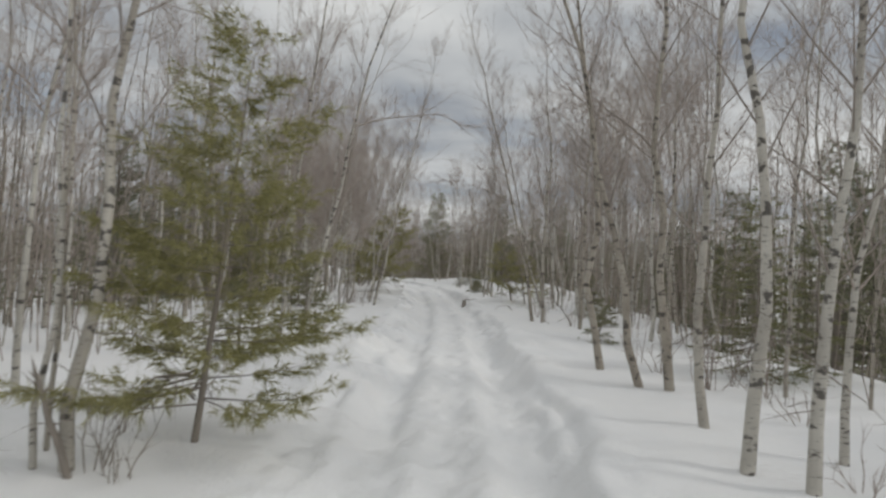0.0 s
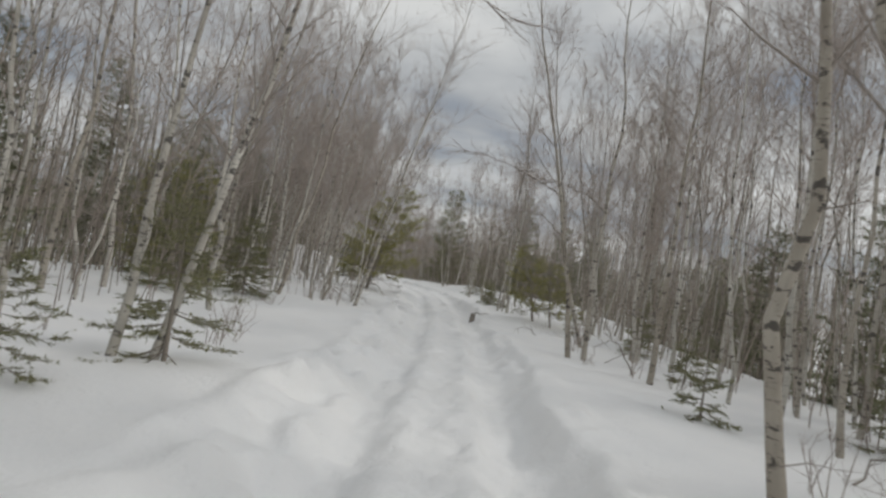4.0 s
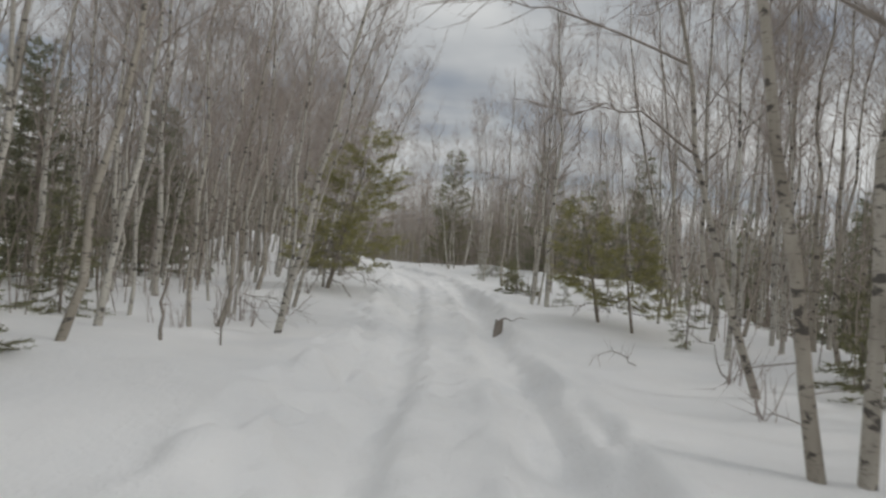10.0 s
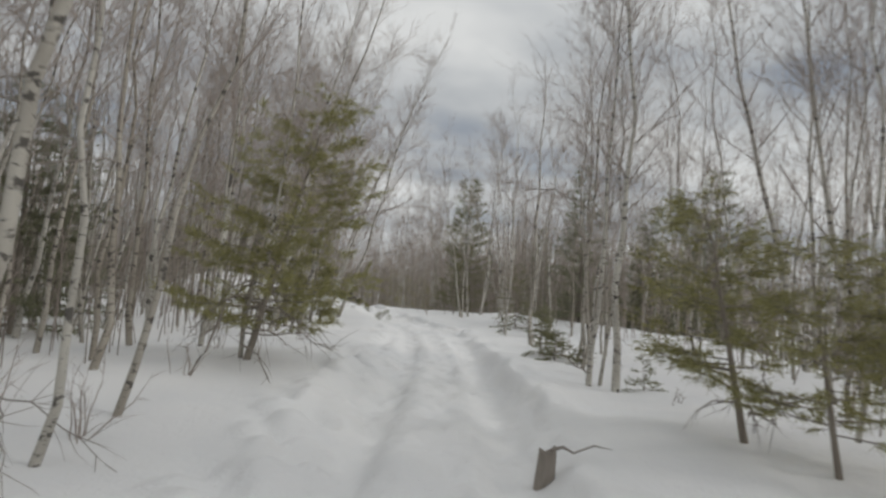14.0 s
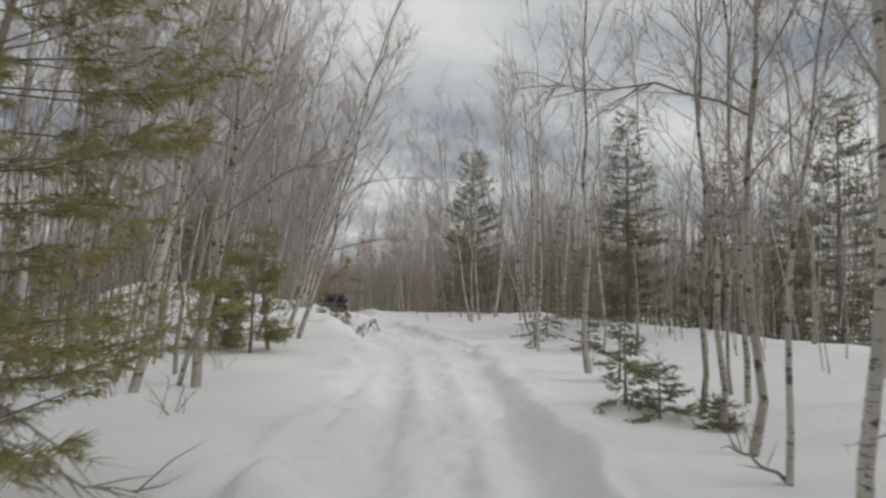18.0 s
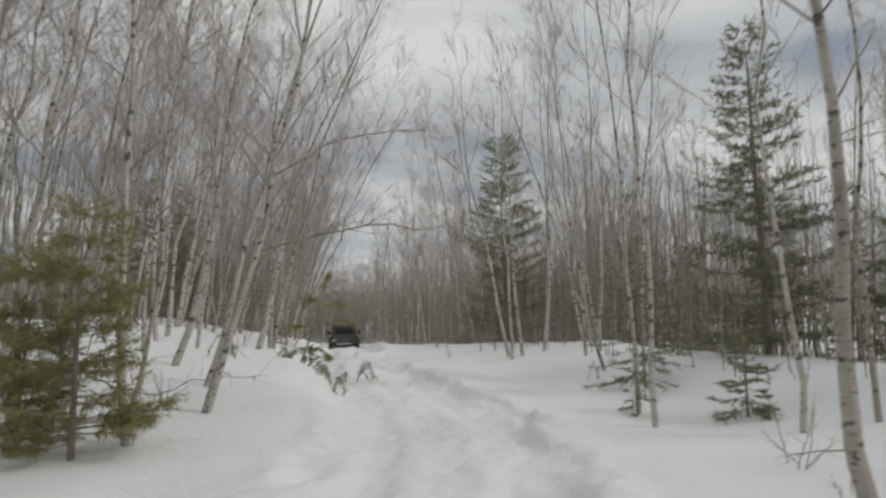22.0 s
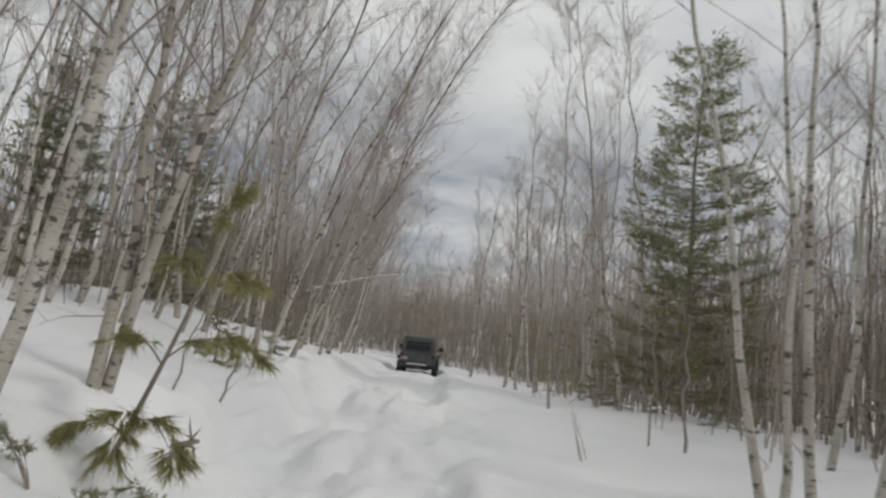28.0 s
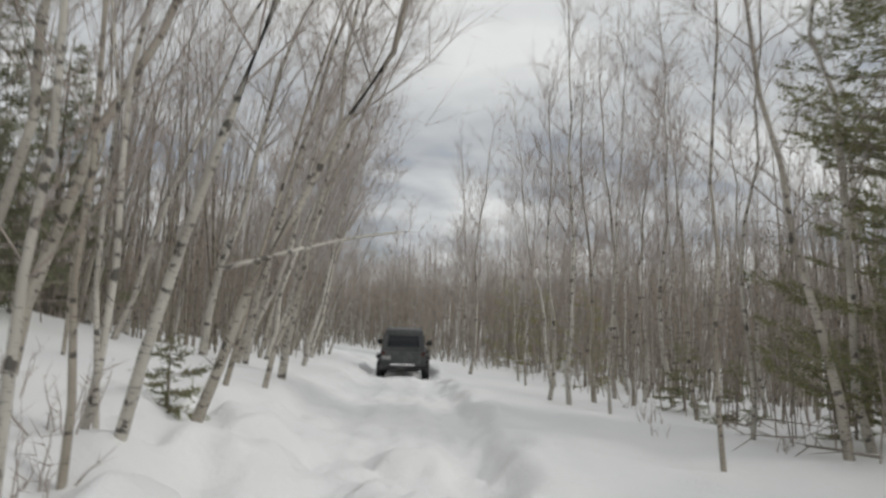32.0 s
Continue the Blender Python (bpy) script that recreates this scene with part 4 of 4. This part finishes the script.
def stump(x, y):
    """A short broken stump with a torn side shoot, at the trail's edge."""
    ob = thing("stump", x, y, 0.02, "grey broken stump with a bent side shoot in the snow", "stump")
    k, sides = 7, 11
    s = np.linspace(0, 1, k)
    ang = np.arange(sides) * 2 * np.pi / sides
    v = []
    for i in range(k):
        rr = (0.088 - 0.012 * s[i] + 0.03 * (1 - s[i]) ** 4) * (1 + 0.09 * np.sin(3 * ang + 1) + 0.03 * rng.normal(0, 1, sides))
        top = (0.025 * np.sin(2 * ang + 0.6) + 0.012 * rng.normal(0, 1, sides)) * (s[i] > 0.95)
        v.append(np.stack([rr * np.cos(ang) + 0.03 * s[i], rr * np.sin(ang), -0.24 + 0.48 * s[i] + top], 1))
    v.append(np.array([[0.03, 0, 0.2]]))
    v = np.concatenate(v)
    t = []
    for i in range(k - 1):
        for j in range(sides):
            p, q = i * sides + j, i * sides + (j + 1) % sides
            t += [(p, q, q + sides), (p, q + sides, p + sides)]
    t += [((k - 1) * sides + j, (k - 1) * sides + (j + 1) % sides, len(v) - 1) for j in range(sides)]
    part("log", mesh_of("log", v, np.array(t), DEAD, False), ob)
    path = np.array([[0.05, 0, 0.24], [0.16, 0, 0.28], [0.26, 0.02, 0.23], [0.44, 0.05, 0.30], [0.62, 0.02, 0.28]])
    part("shoot", stems_mesh("shoot", path[None], np.array([[0.017, 0.015, 0.010, 0.008, 0.005]]), DEAD), ob)
    return ob


def twig_bush(x, y, h, n, mat=TWIG, label="leafless twigs poking through the snow"):
    az, tilt = rng.uniform(0, 6.283, n), np.abs(rng.normal(0, 0.4, n))
    ln = h * rng.uniform(0.5, 1.2, n)
    tipv = np.stack([np.cos(az) * np.sin(tilt), np.sin(az) * np.sin(tilt), np.cos(tilt)], 1) * ln[:, None]
    root = np.stack([rng.normal(0, 0.07, n), rng.normal(0, 0.07, n), np.full(n, -0.08)], 1)
    q = np.linspace(0, 1, 4)
    path = root[:, None] + tipv[:, None] * q[:, None] + rng.normal(0, 0.05, (n, 4, 3)) * (h * q)[None, :, None]
    ob = thing("bush", x, y, gz(x, y), label, "bush", "leafless bushes")
    for i in range(n):
        part("stem", stems_mesh("stem", path[i:i + 1], np.array([[0.007, 0.006, 0.004, 0.002]]) * (0.8 + 0.25 * h), mat, 4), ob)
    which = np.repeat(np.arange(n), 6)
    p, d = along(path, which, rng.uniform(0.25, 1, len(which)))
    d = d + rng.normal(0, 0.6, d.shape)
    d /= np.linalg.norm(d, axis=1, keepdims=True)
    tw = np.stack([p, p + d * rng.uniform(0.12, 0.35, (len(p), 1)) * h], 1)
    tagged(part("spray", mesh_of("spray", *tubes(tw, np.full((len(p), 2), 0.0032), 3), mat), ob), kind="stuff")
    return ob


def bent_tuft(x, y, turn):
    """Young spruce tips bowed over by the snow, their ends hanging."""
    ob = thing("bent_spruce_tip", x, y, gz(x, y), "spruce tips bowed down over the snow", "spruce", "bowed spruce tips", turn)
    for i in range(4):
        q = np.linspace(0, 1, 7)
        a = -0.5 + 0.36 * i
        reach = 0.3 + 0.08 * i
        path = np.stack([reach * q * np.cos(a), reach * q * np.sin(a), 0.62 * reach * np.sin(np.pi * q * 0.93) * 1.4 - 0.04 + 0 * q], 1)
        stem = part("shoot", stems_mesh("shoot", path[None], (0.006 - 0.004 * q)[None], CONIFER), ob)
        sh, nv = needle_tufts(path[None], np.zeros(24, int), 0.042, rng, 0.08, 0.004, 10, 0.45)
        tagged(part("foliage", mesh_of("foliage", *nv, SPRUCE_NEEDLE, False), stem), kind="stuff")
    return ob


stump(1.28, 26.9)
dead_stem(-2.55, 22.7, 1.1, 0.2, 0.014, "bent dead stem with drooping side twigs", 8)
dead_stem(-5.69, 16.1, 0.95, 0.02, 0.045, "short broken dead birch stub in the snow", 1)
dead_stem(-3.17, 22.4, 0.9, 0.05, 0.026, "forked dead sapling standing in the snow", 5)
dead_stem(-0.35, 54.3, 1.9, -0.02, 0.026, "slim broken dead birch snag")
dead_stem(-0.8, 54.6, 1.9, -0.02, 0.018, "slim broken dead birch snag")
dead_stem(-5.83, 50.9, 1.1, 0.3, 0.014)
dead_stem(-5.95, 51.95, 0.9, 0.38, 0.018)
dead_stem(-2.75, 5.0, 0.95, -0.42, 0.035, "leaning dead trunk with bark peeling", 6)
dead_stem(-3.0, 29.2, 1.0, 0.5, 0.02, "leaning dead branch under the pine", 7)

fallen_branch(3.8, 17.28, 0.0, 3.15, 17.6, 0.9, 0.016, 7, 0.35, "propped dead branch standing out of the snow")
fallen_branch(3.36, 17.5, 0.55, 2.94, 17.36, 0.0, 0.009, 4, 0.2)
fallen_branch(3.82, 19.3, 0.02, 5.1, 20.6, 0.4, 0.008, 14, 0.5, "thin tangled dead branch on the snow")
fallen_branch(4.3, 18.9, 0.02, 5.2, 20.0, 0.25, 0.007, 12, 0.5, "thin tangled dead branch on the snow")
fallen_branch(4.18, 11.7, 0.02, 5.05, 11.8, 0.55, 0.013, 9, 0.4)
fallen_branch(4.04, 23.05, 0.0, 3.65, 23.3, 0.55, 0.012, 3, 0.2)
fallen_branch(2.95, 23.5, 0.02, 2.3, 23.4, 0.12, 0.010, 10, 0.3)
fallen_branch(-4.72, 49.54, 0.0, -4.18, 49.15, 0.45, 0.03, 7, 0.35, "snapped dead stem leaning in the snow")
for ax, ay, bx, by in ((-3.5, 26.6, -2.0, 25.9), (-3.3, 26.4, -2.3, 25.2), (-3.5, 26.2, -2.6, 24.9)):
    fallen_branch(ax, ay, 0.3, bx, by, 0.03, 0.009, 13, 0.6, "thin bare branch drooping onto the snow")
fallen_branch(-3.0, 31.2, 0.35, -1.5, 31.4, 0.12, 0.016, 10, 0.5)
fallen_branch(-2.7, 30.4, 0.3, -1.9, 29.2, 0.02, 0.016, 9, 0.45)
fallen_branch(2.75, 32.9, 0.0, 2.0, 32.3, 0.35, 0.018, 6, 0.3)
fallen_branch(-4.9, 43.3, 0.12, -3.3, 43.9, 0.3, 0.009, 10, 0.4)
fallen_branch(-2.0, 60.5, 0.1, -1.0, 59.2, 0.25, 0.018, 8, 0.4)
fallen_branch(-0.9, 58.2, 0.05, -2.2, 58.6, 0.2, 0.018, 9, 0.45)

bent_tuft(-3.27, 48.45, 20)
bent_tuft(-3.85, 48.55, 160)
bent_tuft(-4.5, 48.1, 200)
bent_tuft(-3.9, 47.6, 60)
bent_tuft(-5.0, 46.2, 150)
bent_tuft(-3.1, 46.9, 250)

twig_bush(-2.65, 5.15, 0.85, 7, CONIFER, "dark bare twigs of a dead young spruce")
twig_bush(-2.35, 5.0, 0.6, 5, CONIFER, "dark bare twigs of a dead young spruce")
twig_bush(4.5, 8.35, 0.7, 4, DEAD, "dry reddish stems standing in the snow")
twig_bush(4.65, 9.5, 0.5, 7, CONIFER, "dark bare twigs of a dead young spruce")
twig_bush(4.2, 9.8, 1.0, 7)
twig_bush(3.6, 11.2, 0.8, 6)
twig_bush(4.05, 9.2, 1.2, 10)
twig_bush(4.6, 8.8, 1.3, 9)
twig_bush(3.75, 10.4, 1.0, 8)
twig_bush(5.2, 10.6, 1.4, 10)
twig_bush(4.4, 7.4, 0.9, 8)
twig_bush(4.2, 16.3, 0.7, 7, CONIFER, "dark bare twigs of a dead young spruce")
twig_bush(4.7, 16.9, 0.6, 6, CONIFER, "dark bare twigs of a dead young spruce")
twig_bush(3.5, 21.0, 0.9, 7)
twig_bush(3.95, 22.7, 1.0, 8)
twig_bush(-3.6, 24.0, 0.7, 6)
twig_bush(-3.2, 25.6, 0.9, 9)
twig_bush(-2.7, 26.6, 0.8, 8)
twig_bush(-3.9, 26.9, 1.0, 9)
twig_bush(-3.4, 24.9, 0.8, 8)
twig_bush(-3.0, 34.6, 0.5, 6)
twig_bush(-4.4, 47.0, 0.6, 7)
twig_bush(-6.9, 54.0, 0.55, 8)
twig_bush(-7.4, 54.7, 0.6, 8)
spruce(3.7, 14.0, 0.9, 0.55)
spruce(-7.9, 56.6, 0.8, 0.6)
spruce(-6.7, 52.9, 0.9, 0.5)
placed = 0
while placed < 58:
    y = rng.uniform(4, 70)
    u = (2.75 + rng.exponential(1.2)) * rng.choice([-1, 1])
    x = u + float(trail_x(y))
    if abs(u) < 6 and clear_of(x, y, taken, 0.3):
        twig_bush(x, y, rng.uniform(0.25, 0.75), int(rng.integers(3, 7)))
        placed += 1


# ---- the car ahead ----
def flat_material(name, colour, roughness, metallic=0.0, dirt=(0.42, 0.41, 0.39), amount=0.25):
    m, t, b = material(name, roughness, metallic)
    n = noise_at(t, stretched(t, 3, 3, 3), 1.0, 5, 0.65)
    f = wire(t, "ShaderNodeMapRange", {0: n, 1: 0.45, 2: 0.8, 3: 0.0, 4: amount}).outputs[0]
    mix = wire(t, "ShaderNodeMix", {0: f, 6: (*colour, 1), 7: (*dirt, 1)}, data_type="RGBA")
    t.links.new(mix.outputs[2], b.inputs["Base Color"])
    return m


PAINT = flat_material("dark_grey_paint", (0.075, 0.079, 0.081), 0.5)
HARDTOP = flat_material("black_hardtop", (0.07, 0.072, 0.074), 0.6)
RUBBER = flat_material("tyre_rubber", (0.015, 0.015, 0.016), 0.85)
RIM = flat_material("dull_alloy", (0.22, 0.22, 0.23), 0.45, 0.8)
TRIM = flat_material("black_plastic", (0.02, 0.02, 0.021), 0.7)
PLATE = flat_material("plate_white", (0.36, 0.36, 0.35), 0.5, 0.0, amount=0.1)
RED = flat_material("tail_light_red", (0.05, 0.014, 0.014), 0.3, amount=0.1)
AMBER = flat_material("indicator_amber", (0.14, 0.05, 0.015), 0.2, amount=0.1)
GLASS, _gt, _gb = material("tinted_glass", 0.06)
_gb.inputs["Base Color"].default_value = (0.03, 0.035, 0.04, 1)
_gb.inputs["Transmission Weight"].default_value = 0.35


def bm_mesh(name, bm, mat, smooth=False):
    me = bpy.data.meshes.new(name)
    bm.to_mesh(me)
    bm.free()
    for p in me.polygons:
        p.use_smooth = smooth
    me.materials.append(mat)
    return me


def block(x0, x1, y0, y1, z0, z1, bevel=0.03, top=None):
    """A bevelled block; top = (x share, y front, y back) draws its upper face in."""
    bm = bmesh.new()
    bmesh.ops.create_cube(bm, size=1)
    for v in bm.verts:
        hi = v.co.z > 0
        x = x0 if v.co.x < 0 else x1
        y = y0 if v.co.y < 0 else y1
        if hi and top:
            cx = (x0 + x1) / 2
            x = cx + (x - cx) * top[0]
            y = y + top[2] if v.co.y < 0 else y - top[1]
        v.co = (x, y, z1 if hi else z0)
    if bevel:
        bmesh.ops.bevel(bm, geom=bm.edges[:], offset=bevel, segments=2, profile=0.6, affect="EDGES")
    return bm


def lathe_x(profile, n=28):
    """A ring about the x axis from (x, radius) pairs."""
    bm = bmesh.new()
    rings = [[bm.verts.new((x, r * math.cos(i * 2 * math.pi / n), r * math.sin(i * 2 * math.pi / n))) for x, r in profile]
             for i in range(n)]
    for i in range(n):
        a, b = rings[i], rings[(i + 1) % n]
        for j in range(len(profile) - 1):
            bm.faces.new((a[j], a[j + 1], b[j + 1], b[j]))
    return bm


def wheel(parent, x, y, z, turn=0.0):
    R, w = 0.39, 0.13
    tyre_bm = lathe_x([(-w * 0.8, 0.22), (-w, 0.27), (-w, R - 0.05), (-w * 0.75, R), (w * 0.75, R), (w, R - 0.05), (w, 0.27), (w * 0.8, 0.22)])
    holder = part("wheel", bm_mesh("wheel_hub", lathe_x([(-0.05, 0.001), (-0.05, 0.07), (0.09, 0.07), (0.09, 0.001)], 16), TRIM), parent)
    holder.matrix_local = pose(x, y, z, 0, 0, turn)
    part("tyre", bm_mesh("tyre", tyre_bm, RUBBER, True), holder)
    rim_bm = lathe_x([(0.02, 0.06), (0.06, 0.10), (0.05, 0.19), (0.10, 0.225), (-0.10, 0.225), (-0.08, 0.19), (-0.03, 0.06)], 20)
    part("rim", bm_mesh("rim", rim_bm, RIM, True), holder)


def off_roader(x, y, heading):
    """A boxy dark off-road car seen from behind."""
    ob = thing("off_road_car", x, y, gz(x, y) - 0.1, "boxy dark grey off-road car standing in the snowy ruts", "car", "", heading)
    part("chassis", bm_mesh("chassis", block(-0.55, 0.55, -1.8, 1.85, 0.42, 0.60, 0.04), TRIM), ob)
    part("body", bm_mesh("body", block(-0.78, 0.78, -1.95, 0.75, 0.55, 1.16, 0.05), PAINT), ob)
    part("bonnet", bm_mesh("bonnet", block(-0.68, 0.68, 0.7, 1.95, 0.62, 1.18, 0.06, (0.92, 0.08, 0)), PAINT), ob)
    part("hardtop", bm_mesh("hardtop", block(-0.76, 0.76, -1.93, 0.62, 1.16, 1.86, 0.06, (0.86, 0.34, 0.14)), HARDTOP), ob)
    for s in (-1, 1):
        for yy in (-1.3, 1.25):
            part("wheel_arch", bm_mesh("wheel_arch", block(min(s * 0.72, s * 0.94), max(s * 0.72, s * 0.94), yy - 0.52, yy + 0.52, 0.84, 0.97, 0.04,
                                                           (1, 0.16, 0.16)), TRIM), ob)
            wheel(ob, s * 0.79, yy, 0.39, 0 if s > 0 else 180)
        part("side_window", bm_mesh("side_window", block(min(s * 0.715, s * 0.735), max(s * 0.715, s * 0.735), -1.6, -0.2, 1.27, 1.66, 0.008), GLASS), ob)
        part("door", bm_mesh("door", block(min(s * 0.77, s * 0.805), max(s * 0.77, s * 0.805), -0.35, 0.6, 0.62, 1.14, 0.015), PAINT), ob)
        tail = part("tail_light", bm_mesh("tail_light", block(s * 0.69 - 0.06, s * 0.69 + 0.06, -1.99, -1.93, 0.98, 1.12, 0.02), RED), ob)
        part("indicator", bm_mesh("indicator", block(s * 0.69 - 0.05, s * 0.69 + 0.05, -1.998, -1.985, 1.0, 1.03, 0.004), AMBER), tail)
        arm = part("mirror", bm_mesh("mirror", block(s * 0.95 - 0.10, s * 0.95 + 0.10, 0.42, 0.52, 1.2, 1.38, 0.03), TRIM), ob)
        part("mirror_arm", bm_mesh("mirror_arm", block(min(s * 0.74, s * 0.9), max(s * 0.74, s * 0.9), 0.45, 0.5, 1.2, 1.25, 0.012), TRIM), arm)
    part("rear_window", bm_mesh("rear_window", block(-0.55, 0.55, -1.925, -1.89, 1.27, 1.66, 0.012, (0.92, 0, 0.07)), GLASS), ob)
    part("tailgate", bm_mesh("tailgate", block(-0.57, 0.57, -1.985, -1.94, 0.62, 1.14, 0.02), PAINT), ob)
    part("rear_bumper", bm_mesh("rear_bumper", block(-0.8, 0.8, -2.12, -1.93, 0.50, 0.66, 0.035), TRIM), ob)
    part("front_bumper", bm_mesh("front_bumper", block(-0.8, 0.8, 1.95, 2.12, 0.52, 0.68, 0.035), TRIM), ob)
    part("number_plate", bm_mesh("number_plate", block(-0.72, -0.42, -2.012, -1.99, 0.84, 0.96, 0.004), PLATE), ob)
    part("snow_cap", bm_mesh("snow_cap", block(-0.45, 0.42, -2.115, -1.99, 0.655, 0.70, 0.02, (0.95, 0.02, 0.02)), SNOW, True), ob, "ridge of snow on the bumper")
    part("windscreen", bm_mesh("windscreen", block(-0.62, 0.62, 0.40, 0.43, 1.24, 1.7, 0.01, (0.92, 0.12, -0.12)), GLASS), ob)
    part("roof_rail", bm_mesh("roof_rail", block(-0.6, -0.57, -1.6, 0.1, 1.86, 1.9, 0.01), TRIM), ob)
    part("roof_rail", bm_mesh("roof_rail", block(0.57, 0.6, -1.6, 0.1, 1.86, 1.9, 0.01), TRIM), ob)
    return ob


off_roader(-10.2, 74.1, 14)
